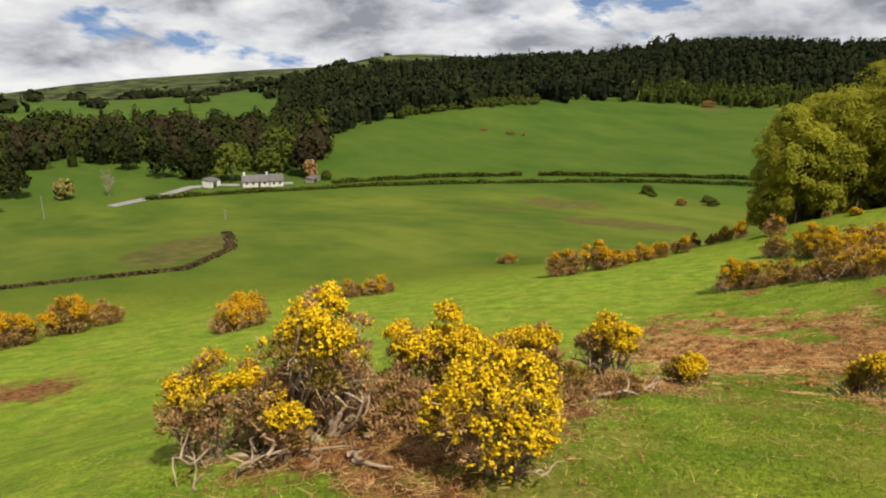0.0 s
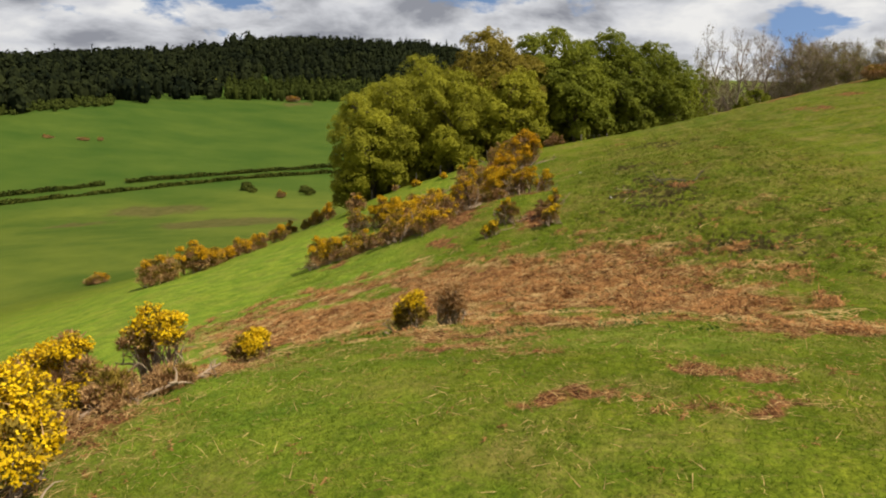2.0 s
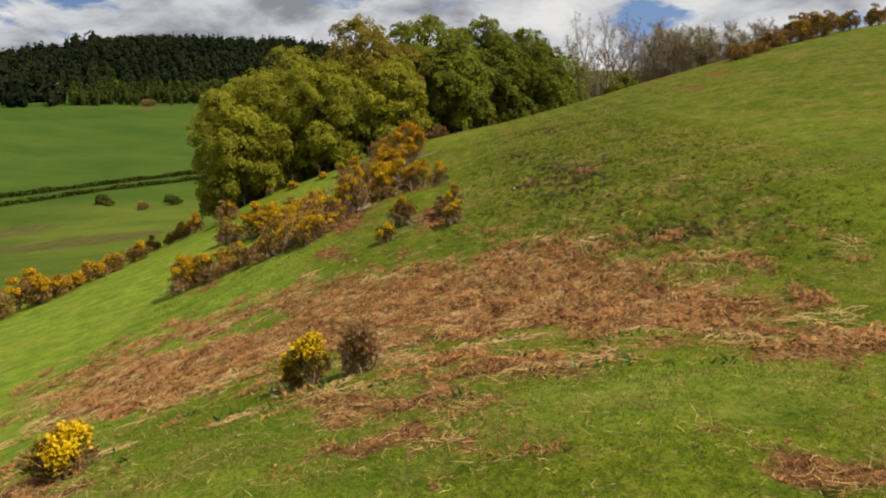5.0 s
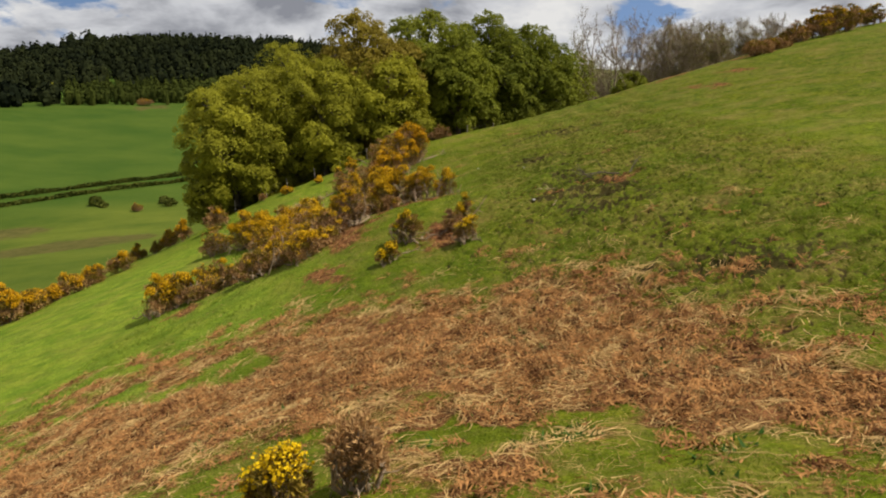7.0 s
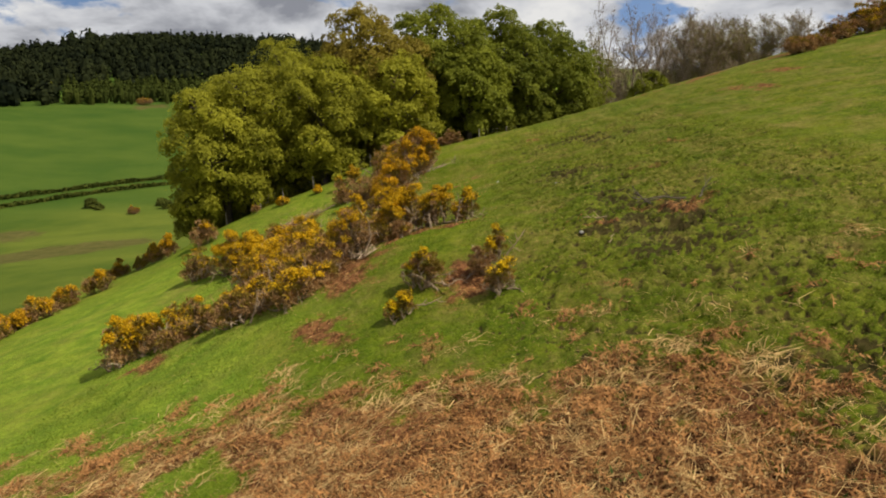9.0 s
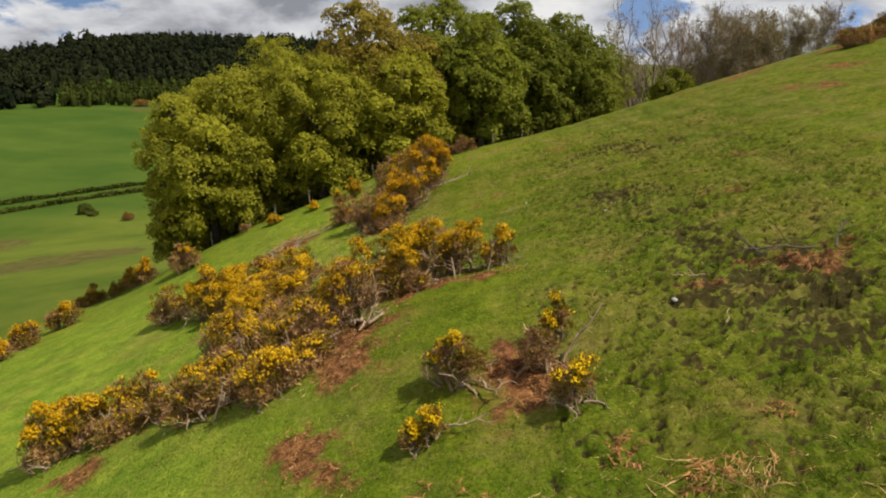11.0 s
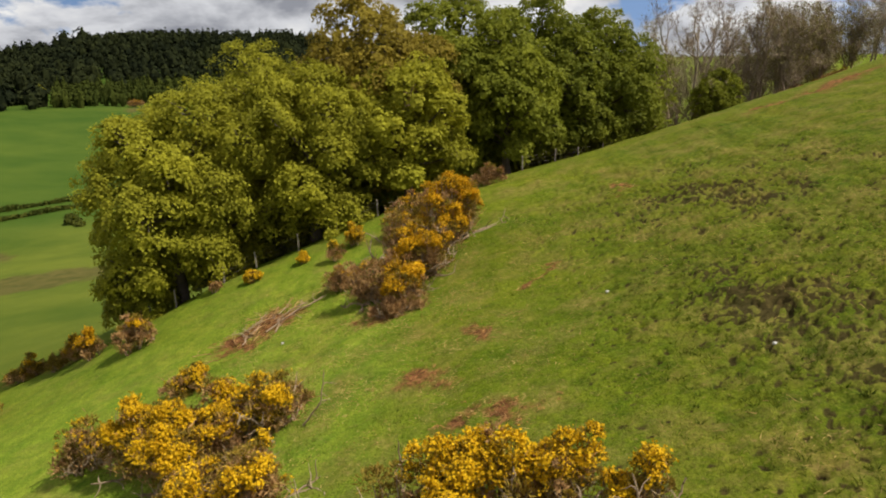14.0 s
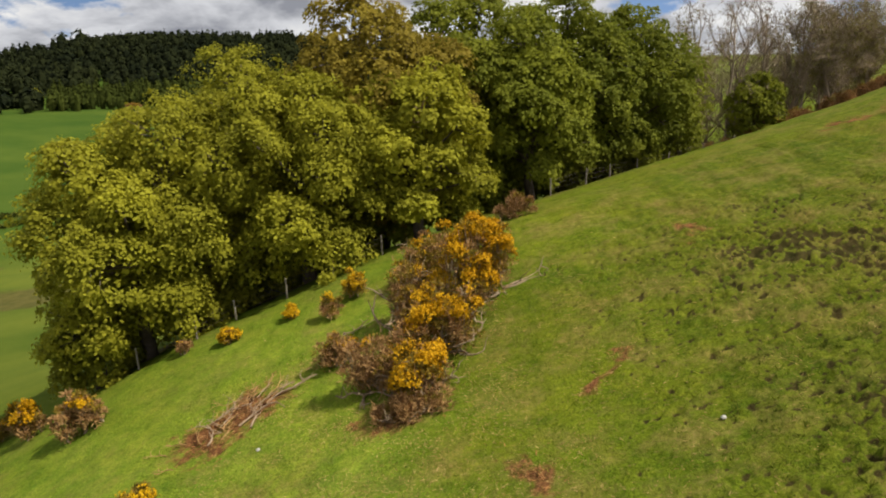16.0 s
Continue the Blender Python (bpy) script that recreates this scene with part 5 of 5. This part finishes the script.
for k, (x, y, h, rx) in enumerate([(-262, 104, 12, 5), (-272, 96, 15, 6), (-268, 112, 15, 6), (-300, 92, 13, 5), (-251, 53, 8, 3.0), (-263, 40, 13, 6)]):
    tree("field_tree", "olive-brown tree at the field's edge", x, y, h, rx, 310 + k, M_BROADLEAF if k != 4 else M_SPRING, "trees along the lane", 150, 13, 0.38, 0.06)
bare_tree("bare_tree", "pale dead tree in the lane's hedge", -249, 67, 9, 320, "trees along the lane", 0)
for k, (x, y, h, rx) in enumerate([(-120, 222, 3.6, 2.6), (-116, 219, 2.0, 1.6), (-94, 221, 3.4, 2.6), (-98, 226, 2.8, 2.3)]):
    tree("field_bush", "dark thorn bush standing in the pasture", x, y, h, rx, 325 + k, M_HEDGE, "bushes in the pasture", 110, 18, 0.18, 0.0, many=7)
gorse(-101, 211, 4.6, 3.6, 2.8, 330, "rust-brown gorse in the pasture", 0.3, 0.8, 0.45, group="bushes in the pasture", old=True)
gorse(-193, 432, 12.0, 5.0, 4.0, 331, "rust-brown gorse patch at the top of the field", 0.3, 1.2, 0.45, group="bushes in the pasture", old=True)
for k, (x, y, w) in enumerate([(-252, 272, 7.0), (-235, 276, 7.5), (-228, 279, 3.0)]):
    gorse(x, y, w, 3.0, 1.6, 333 + k, "low brown scrub in the upper field", 0.05, 1.4, 0.45, group="bushes in the pasture", name="scrub", old=True)
for x, y, h in ((-174, 75, 3.4), (-224, 40, 7.5)):
    g = thing("pole", "weathered wooden pole standing in the field", "pole", x, y, "field poles")
    p = Shape()
    p.tube([(0, 0, -0.3), (0, 0, h * 0.5), (0.03, 0, h)], [0.16, 0.14, 0.11], 7)
    part("shaft", p, M_POST, g)
    c = Shape()
    c.box(-0.7, 0.7, -0.06, 0.06, h - 0.5, h - 0.38)
    part("crossarm", c, M_POST, g)


# ---------------------------------------------------------------- far woods
def polar_scatter(seed, az0, az1, r0, r1, spacing):
    """Uneven places over a sector; r0 and r1 may depend on the bearing."""
    rng = np.random.default_rng(seed)
    rmax = 1000.0
    n = int((az1 - az0) / 360 * math.pi * rmax**2 / spacing)
    az, r = rng.uniform(az0, az1, n), np.sqrt(rng.uniform(200**2, rmax**2, n))
    lo = r0(az) if callable(r0) else np.full(n, r0)
    hi = r1(az) if callable(r1) else np.full(n, r1)
    keep = (r > lo) & (r < hi)
    az, r = np.radians(az[keep]), r[keep]
    return np.column_stack([np.sin(az) * r, np.cos(az) * r]), rng


ragged = lambda az: wood_edge(az) + 5 * np.sin(az * 2.3) + 3 * np.sin(az * 7.1)  # noqa: E731
p, rng = polar_scatter(401, -46, 8, lambda a: ragged(a) + np.where((a > -30) & (a < -6), 75, np.where((a > -51) & (a < -38), 34, 6)), 850, 80)
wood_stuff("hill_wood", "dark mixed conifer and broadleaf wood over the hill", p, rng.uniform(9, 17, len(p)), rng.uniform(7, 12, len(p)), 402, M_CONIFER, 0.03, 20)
p, rng = polar_scatter(403, -60, -44, lambda a: ragged(a) + 8, 780, 80)
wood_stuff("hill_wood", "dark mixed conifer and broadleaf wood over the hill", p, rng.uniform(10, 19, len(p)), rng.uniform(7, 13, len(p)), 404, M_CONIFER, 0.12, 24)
p, rng = polar_scatter(405, -50.5, -38, lambda a: ragged(a) + 2, lambda a: ragged(a) + 36, 22)
wood_stuff("young_wood", "young green plantation along the field's edge", p, rng.uniform(3, 6, len(p)), rng.uniform(4, 6.5, len(p)), 406, M_YOUNGWOOD, 0.1, 26)
p, rng = polar_scatter(407, -29.5, -6, lambda a: ragged(a) + 4, lambda a: ragged(a) + 80, 34)
wood_stuff("young_wood", "young green plantation along the field's edge", p, rng.uniform(7, 11, len(p)), rng.uniform(4.5, 7.5, len(p)), 408, M_YOUNGWOOD, 0.4, 26)
p, rng = polar_scatter(409, -92, -57, lambda a: np.interp(a, [-92, -84, -80, -71, -68, -62, -57], [300, 300, 330, 335, 300, 292, 300]), lambda a: np.interp(a, [-92, -57], [480, 430]), 58)
pick = rng.random(len(p))
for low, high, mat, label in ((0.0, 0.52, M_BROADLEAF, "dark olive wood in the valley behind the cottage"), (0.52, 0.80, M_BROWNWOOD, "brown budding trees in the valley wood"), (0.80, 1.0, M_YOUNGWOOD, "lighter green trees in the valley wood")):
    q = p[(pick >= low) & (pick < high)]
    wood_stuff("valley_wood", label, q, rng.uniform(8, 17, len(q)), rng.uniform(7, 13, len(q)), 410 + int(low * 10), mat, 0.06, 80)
p, rng = polar_scatter(411, -92, -50, 700, 1000, 620)
p2 = p * np.round(rng.uniform(0.95, 3.0, (len(p), 1)) * 4) / 4 * rng.uniform(0.99, 1.01, (len(p), 1))
wood_stuff("distant_wood", "far dark copses and hedgerow trees on the plain", p2, rng.uniform(7, 13, len(p2)), rng.uniform(14, 34, len(p2)), 412, M_CONIFER, 0.0, 20)
bearing = np.radians(np.array([-28.5, -27.3]))
p = np.column_stack([np.sin(bearing), np.cos(bearing)]) * 800
wood_stuff("hilltop_trees", "two tall round trees on the wooded hilltop", p, np.array([20.0, 21.0]), np.array([17.0, 19.0]), 417, M_CONIFER, 0.0, 60)
tree("field_tree", "pale yellow-green tree at the wood's edge", -266, 455, 12, 4.5, 415, M_OAK, "trees along the wood", 140, 12, 0.5, 0.0)


# ---------------------------------------------------------------- fence by the wood
FENCE = [(-21.5, 67.4), (-18.4, 68.2), (-16.4, 69.2), (-13.6, 70.0), (-11.0, 70.8), (-8.2, 72.2)]
FENCE_UP = [(3.0, 79.6), (6.4, 84.0), (9.4, 88.6), (12.2, 90.6), (15.6, 92.8), (19.4, 94.6), (23.0, 96.6)]
for run in (FENCE, FENCE_UP):
    f = thing("fence", "weathered post and wire stock fence beside the wood", "fence", *run[0])
    bx, by, bz = f.location
    tops = []
    for k, (x, y) in enumerate(run):
        z = float(land(x, y)) - bz
        s = Shape()
        tilt = 0.05 * math.sin(k * 2.1)
        s.tube([(x - bx, y - by, z - 0.2), (x - bx + tilt * 0.5, y - by, z + 0.6), (x - bx + tilt, y - by, z + 1.25), (x - bx + tilt, y - by, z + 1.27)], [0.06, 0.058, 0.055, 0.01], 7)
        part("post", s, M_POST, f)
        tops.append((x - bx + tilt, y - by, z))
    for h in (0.45, 0.8, 1.1):
        s = Shape()
        s.tube([(a, b, c + h) for a, b, c in tops], [0.006] * len(tops), 3)
        part("wire", s, M_WIRE, f)


# ---------------------------------------------------------------- stones and dead wood
def stone(x, y, size, seed):
    rng = np.random.default_rng(seed)
    bm = bmesh.new()
    bmesh.ops.create_icosphere(bm, subdivisions=2, radius=size)
    for v in bm.verts:
        v.co *= 1 + 0.22 * noise.noise(v.co * (1.6 / size) + Vector((seed, 0, 0)))
        v.co.z *= 0.6
    me = bpy.data.meshes.new("stone")
    bm.to_mesh(me)
    bm.free()
    me.materials.append(M_STONE)
    ob = new("stone", me)
    ob.location, ob.rotation_euler = (x, y, float(land(x, y)) + size * 0.30), (0, 0, rng.uniform(0, 6))
    return tagged(ob, "small pale stone lying in the grass", "stone", "stones in the grass")


for k, (x, y, size) in enumerate([(4.05, 30.6, 0.08), (5.15, 42.4, 0.075), (2.6, 49.5, 0.07), (-11.2, 55.2, 0.08)]):
    stone(x, y, size, 500 + k)


def dead_branch(name, label, x, y, turn, length, thick, seed, forks=4, lift=0.06, mat=None, group="dead branches", rise=0.0):
    """A fallen or standing dead limb with crooked side branches."""
    rng = np.random.default_rng(seed)
    g = thing(name, label, "branch", x, y, group, -lift)
    c, s = math.cos(radians(turn)), math.sin(radians(turn))
    line = bent(rng, (0, 0, 0), (c, s, rise), length, 8, 0.26)
    line[:, 2] = settle(line[:, 0], line[:, 1], x, y, 0.0) + np.abs(line[:, 2]) * (0.25 if not rise else 1.0) + np.linspace(0, 1, 9) * length * rise * 0.3
    limb = Shape()
    limb.tube(line, np.linspace(thick, thick * 0.35, 9), 7)
    part("limb", limb, mat or M_DEADWOOD, g, smooth=True)
    for k in range(forks):
        q = line[2 + k * 6 // max(1, forks)]
        a = radians(turn) + rng.choice([-1, 1]) * rng.uniform(0.5, 1.2)
        side = bent(rng, q, (math.cos(a), math.sin(a), rng.uniform(0.05, 0.5)), length * rng.uniform(0.22, 0.45), 5, 0.3)
        b = Shape()
        b.tube(side, np.linspace(thick * 0.55, thick * 0.12, 6), 5)
        part("side_branch", b, mat or M_DEADWOOD, g, smooth=True)
    return g


DEAD = "bleached dead gorse branch lying on the ground"
for k, (x, y, turn, length, thick, forks) in enumerate([(-8.6, -3.3, -35, 1.5, 0.06, 4), (-8.0, -3.0, 150, 1.1, 0.05, 3), (-7.1, -2.5, 60, 0.9, 0.055, 2), (-6.8, -2.6, 30, 0.8, 0.05, 1), (-7.6, -1.8, 80, 1.1, 0.05, 3), (-6.9, 0.6, 100, 1.3, 0.05, 4), (-6.3, 1.6, 70, 1.2, 0.05, 4), (-5.9, 2.6, 40, 1.4, 0.05, 4), (-5.5, 3.6, 60, 1.2, 0.045, 4)]):
    dead_branch("dead_branch", DEAD, x, y, turn, length, thick, 520 + k, forks)
for k, (x, y, turn, length, thick, forks) in enumerate([(-1.95, 27.3, -8, 1.2, 0.03, 3), (-1.0, 28.6, -40, 1.6, 0.035, 3), (0.75, 29.7, -80, 1.6, 0.04, 4), (1.0, 27.8, -70, 1.1, 0.04, 2), (-4.5, 34.0, -100, 1.6, 0.05, 4), (-4.2, 33.2, 80, 1.3, 0.045, 4), (-2.6, 36.2, -60, 1.2, 0.04, 4), (-8.2, 40.0, 20, 1.6, 0.04, 4), (-6.2, 32.6, 30, 1.4, 0.035, 3)]):
    dead_branch("dead_branch", DEAD, x, y, turn, length, thick, 540 + k, forks, 0.15)
for k, (x, y, turn, length, thick, forks) in enumerate([(5.2, 31.6, 170, 1.1, 0.03, 4), (4.6, 28.8, 40, 0.7, 0.02, 2), (-11.8, 58.6, 60, 2.4, 0.055, 5), (-12.6, 57.4, 30, 2.2, 0.05, 5), (-13.6, 56.6, 70, 1.8, 0.045, 4), (-12.0, 57.0, 110, 1.6, 0.045, 4), (-9.2, 62.6, 10, 1.6, 0.04, 4)]):
    dead_branch("dead_branch", DEAD, x, y, turn, length, thick, 560 + k, forks, 0.08)
for k, (x, y, turn, length) in enumerate([(-10.4, 45.4, 110, 1.9), (-10.0, 45.8, 70, 1.7), (-9.2, 46.2, 40, 1.8), (-8.6, 46.6, 100, 1.6), (-8.2, 46.0, 20, 1.7), (-4.7, 33.9, 80, 1.5), (-4.3, 33.6, 60, 1.6), (-5.2, 33.2, 120, 1.4), (-5.9, 32.4, 150, 1.5), (-1.5, 36.0, 100, 1.3), (-0.4, 36.0, 60, 1.2), (-2.9, 35.8, 30, 1.3), (0.5, 28.4, 95, 1.5), (0.9, 28.8, 60, 1.3), (-8.4, 31.0, 40, 1.4), (-13.4, 33.4, 70, 1.3)]):
    dead_branch("dead_branch", "pale bare gorse branch standing among the bushes", x, y, turn, length, 0.034, 680 + k, 5, 0.02, M_DEADWOOD, "dead branches", 0.75)
heap_rng = np.random.default_rng(611)
for k in range(26):
    u, v = heap_rng.normal() * 1.25, heap_rng.normal() * 0.55
    dead_branch("dead_branch", "thin dry stick in a heap of cut brushwood", -13.2 + u * 0.72 - v * 0.7, 57.9 + u * 0.7 + v * 0.72, heap_rng.uniform(0, 180), heap_rng.uniform(1.0, 2.0), 0.024, 620 + k, 4, heap_rng.uniform(0.05, 0.30), M_DEADWOOD if k % 3 == 0 else M_DRY, "brushwood heap")
for k, (x, y, turn, length, rise) in enumerate([(8.2, 31.9, 165, 2.4, 0.12), (7.0, 32.2, 120, 1.1, 0.5), (8.6, 31.6, 30, 1.2, 0.1)]):
    dead_branch("dead_branch", "dark crooked fallen branch lying by dead bracken", x, y, turn, length, 0.036, 660 + k, 5, 0.04, M_BARK, "dead branches", rise)
dead_branch("dead_bough", "pale dead bough reaching out of the wood's edge", -6.6, 75.6, -60, 3.4, 0.10, 590, 4, 6.6, M_DEADWOOD, "trees of the wood", 0.05)


# ---------------------------------------------------------------- grass, straw and fallen bracken
def in_view(rng, n, x0, x1, y0, y1):
    return rng.uniform(x0, x1, n), rng.uniform(y0, y1, n)


def strew(name, label, category, n, area, mat, seed, length, width, flat, want, lift=0.0):
    """Blades or stalks over an area, where want(x, y) says so."""
    rng = np.random.default_rng(seed)
    x, y = in_view(rng, n, *area)
    keep = rng.random(n) < want(x, y) * (1 - np.clip(turf_z(x, y, "pit") * 1.6 - 0.3, 0, 1))
    x, y = x[keep], y[keep]
    n = len(x)
    feet = np.column_stack([x, y, turf_z(x, y) + lift])
    way = rng.normal(size=(n, 3)) * (1, 1, 0.30 if flat else 0.1) + (0, 0, 0.10 if flat else 1.1)
    s = Shape()
    s.blades(feet, way, length * rng.uniform(0.4, 1.4, n), width * rng.uniform(0.6, 1.4, n), rng)
    return tagged(new(name, s.mesh(name, mat)), label, category, kind="stuff")


def clumpy(x, y, f=0.9):
    return np.array([0.5 + 0.9 * noise.noise(Vector((a * f, b * f, 4.0))) for a, b in zip(x, y)])


strew("grass", "short grazed green grass", "grass", 420000, (-9, 13, -6, 22), M_BLADE, 601, 0.055, 0.011, False, lambda x, y: np.clip(clumpy(x, y) + 0.2, 0, 1) * (1 - 0.85 * np.clip(bracken_at(x, y) * 1.6 - 0.3, 0, 1)))
strew("grass", "short grazed green grass", "grass", 260000, (-16, 18, 20, 62), M_BLADE, 602, 0.07, 0.022, False, lambda x, y: np.clip(clumpy(x, y) + 0.1, 0, 1) * (1 - 0.85 * np.clip(bracken_at(x, y) * 1.6 - 0.3, 0, 1)))
strew("dry_grass", "bleached dry grass stalks in the turf", "grass", 190000, (-14, 13, -5, 24), M_STRAW, 603, 0.24, 0.008, True, lambda x, y: np.clip(clumpy(x, y, 0.6) * 0.33 + bracken_at(x, y) * 0.85, 0, 1) ** 2, 0.03)
strew("dry_grass", "bleached dry grass stalks in the turf", "grass", 30000, (-14, 14, 22, 66), M_STRAW, 604, 0.24, 0.013, True, lambda x, y: np.clip(clumpy(x, y, 0.5) * 0.4 + bracken_at(x, y) * 0.9, 0, 1) ** 2, 0.03)
def bracken_fronds(n, area, seed, length, width, want, leafy=6, mat=None, name="fallen_bracken", label="collapsed brown dead bracken fronds"):
    """Dead fronds that arch over and lie in heaps: a bent stalk, with leaflets on both sides that shorten to its tip."""
    rng = np.random.default_rng(seed)
    x, y = in_view(rng, n, *area)
    keep = rng.random(n) < want(x, y)
    x, y = x[keep], y[keep]
    n = len(x)
    a = np.array([noise.noise(Vector((p * 0.5, q * 0.5, seed))) * 7 for p, q in zip(x, y)]) + rng.normal(size=n) * 0.9
    reach = length * rng.uniform(0.5, 1.35, n)
    arch = reach * rng.uniform(0.02, 0.34 if leafy else 0.16, n)
    spine = []
    for s, up in ((0.0, 0.0), (0.35, 0.85), (0.7, 0.9), (1.0, 0.25)):
        b = a + s * rng.normal(size=n) * 0.35
        px, py = x + np.cos(b) * reach * s, y + np.sin(b) * reach * s
        spine.append(np.column_stack([px, py, turf_z(px, py) + arch * up + 0.015]))
    spine = np.array(spine)
    side = np.column_stack([-np.sin(a), np.cos(a), rng.normal(size=n) * 0.5])
    side /= np.linalg.norm(side, axis=1, keepdims=True)
    half = width * rng.uniform(0.6, 1.4, (n, 1)) / 2
    rows = [q + sgn * side * half * k for q, k in zip(spine, (1.0, 0.9, 0.7, 0.25)) for sgn in (-1, 1)]
    shape = Shape()
    i = np.arange(n)[:, None] * 8
    shape.add(np.stack(rows, 1).reshape(-1, 3), np.concatenate([i + (2 * k, 2 * k + 1, 2 * k + 3, 2 * k + 2) for k in range(3)]))
    for k in range(leafy):
        f = (k + 1.2) / (leafy + 1.0) * 3
        lo = min(2, int(f))
        at = spine[lo] + (spine[lo + 1] - spine[lo]) * (f - lo)
        ahead = spine[lo + 1] - spine[lo]
        ahead /= np.linalg.norm(ahead, axis=1, keepdims=True) + 1e-9
        for sgn in (-1, 1):
            tip = at + (side * sgn + ahead * 0.55 + rng.normal(size=(n, 3)) * 0.3 - (0, 0, 0.15)) * (reach * 0.24 * (1.15 - k / leafy))[:, None]
            broad = (reach * 0.045)[:, None] * ahead
            shape.add(np.stack([at - broad, at + broad, tip], 1).reshape(-1, 3), np.arange(3 * n).reshape(n, 3))
    return tagged(new(name, shape.mesh(name, mat or M_BRACKEN)), label, "bracken", kind="stuff")


bracken_fronds(7000, (-3, 8, 0.5, 9), 616, 0.12, 0.006, lambda x, y: np.clip(clumpy(x, y, 0.8) - 0.5, 0, 1) * soft_step(y + 0.5 * x, 1.5, 4.5), 2, M_STRAW, "dry_stalks", "pale broken stalks scattered in the grass")
heaped = lambda f, gain, floor: lambda x, y: np.clip(bracken_at(x, y) * 1.5 - floor + gain * (clumpy(x, y, f) - 0.55), 0, 1)  # noqa: E731
bracken_fronds(52000, (-17, 12, 7, 26), 605, 0.44, 0.018, heaped(1.1, 2.2, 0.55), 4)
bracken_fronds(26000, (-10, 9, -5, 9), 608, 0.17, 0.009, heaped(1.6, 1.1, 0.30))
bracken_fronds(36000, (-16, 14, 25, 62), 606, 0.24, 0.016, heaped(1.3, 0.6, 0.45), 4)
bracken_fronds(60000, (-17, 12, 7, 26), 609, 0.58, 0.016, heaped(0.8, 1.9, 0.50), 0, M_STRAW, "dry_stalks", "pale broken stalks lying over the dead bracken")
bracken_fronds(26000, (-10, 9, -5, 9), 610, 0.15, 0.007, heaped(1.2, 1.6, 0.42), 0, M_STRAW, "dry_stalks", "pale broken stalks lying over the dead bracken")
strew("dry_grass", "bleached dry grass stalks in the turf", "grass", 60000, (-6, 9, -3, 11), M_STRAW, 612, 0.15, 0.006, True, lambda x, y: np.clip(clumpy(x, y, 0.9) * 0.55 - 0.05, 0, 1) ** 2, 0.03)
strew("dry_grass", "bleached dry grass stalks in the turf", "grass", 60000, (-14, 3, 42, 63), M_STRAW, 614, 0.15, 0.011, True, lambda x, y: np.clip(ellipse(x, y, -6, 52, 8, 12, -15) * clumpy(x, y, 0.5) * 0.9 - 0.12, 0, 1), 0.02)
strew("dry_grass", "bleached dry grass stalks in the turf", "grass", 60000, (0, 16, 14, 60), M_STRAW, 613, 0.12, 0.010, True, lambda x, y: np.clip(trodden_at(x, y) * clumpy(x, y, 0.7) - 0.25, 0, 1), 0.02)
def tussocks(n, area, seed, height, want, mat):
    """Tufts of longer grass on trodden ground: a dozen blades that lean out from one foot."""
    rng = np.random.default_rng(seed)
    x, y = in_view(rng, n, *area)
    keep = (rng.random(n) < want(x, y)) & (turf_z(x, y, "pit") < 0.35)
    x, y = x[keep], y[keep]
    n, per = len(x), 12
    big = np.repeat(height * rng.uniform(0.5, 1.4, n), per)
    a, r = rng.uniform(0, 2 * math.pi, n * per), np.repeat(rng.uniform(0.03, 0.09, n), per) * np.sqrt(rng.random(n * per))
    fx, fy = np.repeat(x, per) + np.cos(a) * r, np.repeat(y, per) + np.sin(a) * r
    way = np.column_stack([np.cos(a) * 0.7 - 0.25, np.sin(a) * 0.7, np.full(n * per, 0.8)]) + rng.normal(size=(n * per, 3)) * 0.3
    s = Shape()
    s.blades(np.column_stack([fx, fy, turf_z(fx, fy) - 0.02]), way, big * rng.uniform(0.6, 1.2, n * per), 0.16 * big, rng)
    return tagged(new("tussocks", s.mesh("tussocks", mat)), "rough tufts of longer green grass on the trodden slope", "grass", kind="stuff")


tussocks(20000, (2, 15, 14, 52), 615, 0.15, lambda x, y: np.clip(trodden_at(x, y) * 0.35 + churned_at(x, y) * 0.6, 0, 1) * np.clip(clumpy(x, y, 1.2) + 0.1, 0, 1), M_TUSSOCK)
strew("nettles", "low dark green weeds among the bracken", "weeds", 9000, (-6, 8, 6, 18), M_WEED, 607, 0.14, 0.06, False, lambda x, y: np.clip(clumpy(x, y, 0.8) - 0.72, 0, 1) * 5, 0.0)
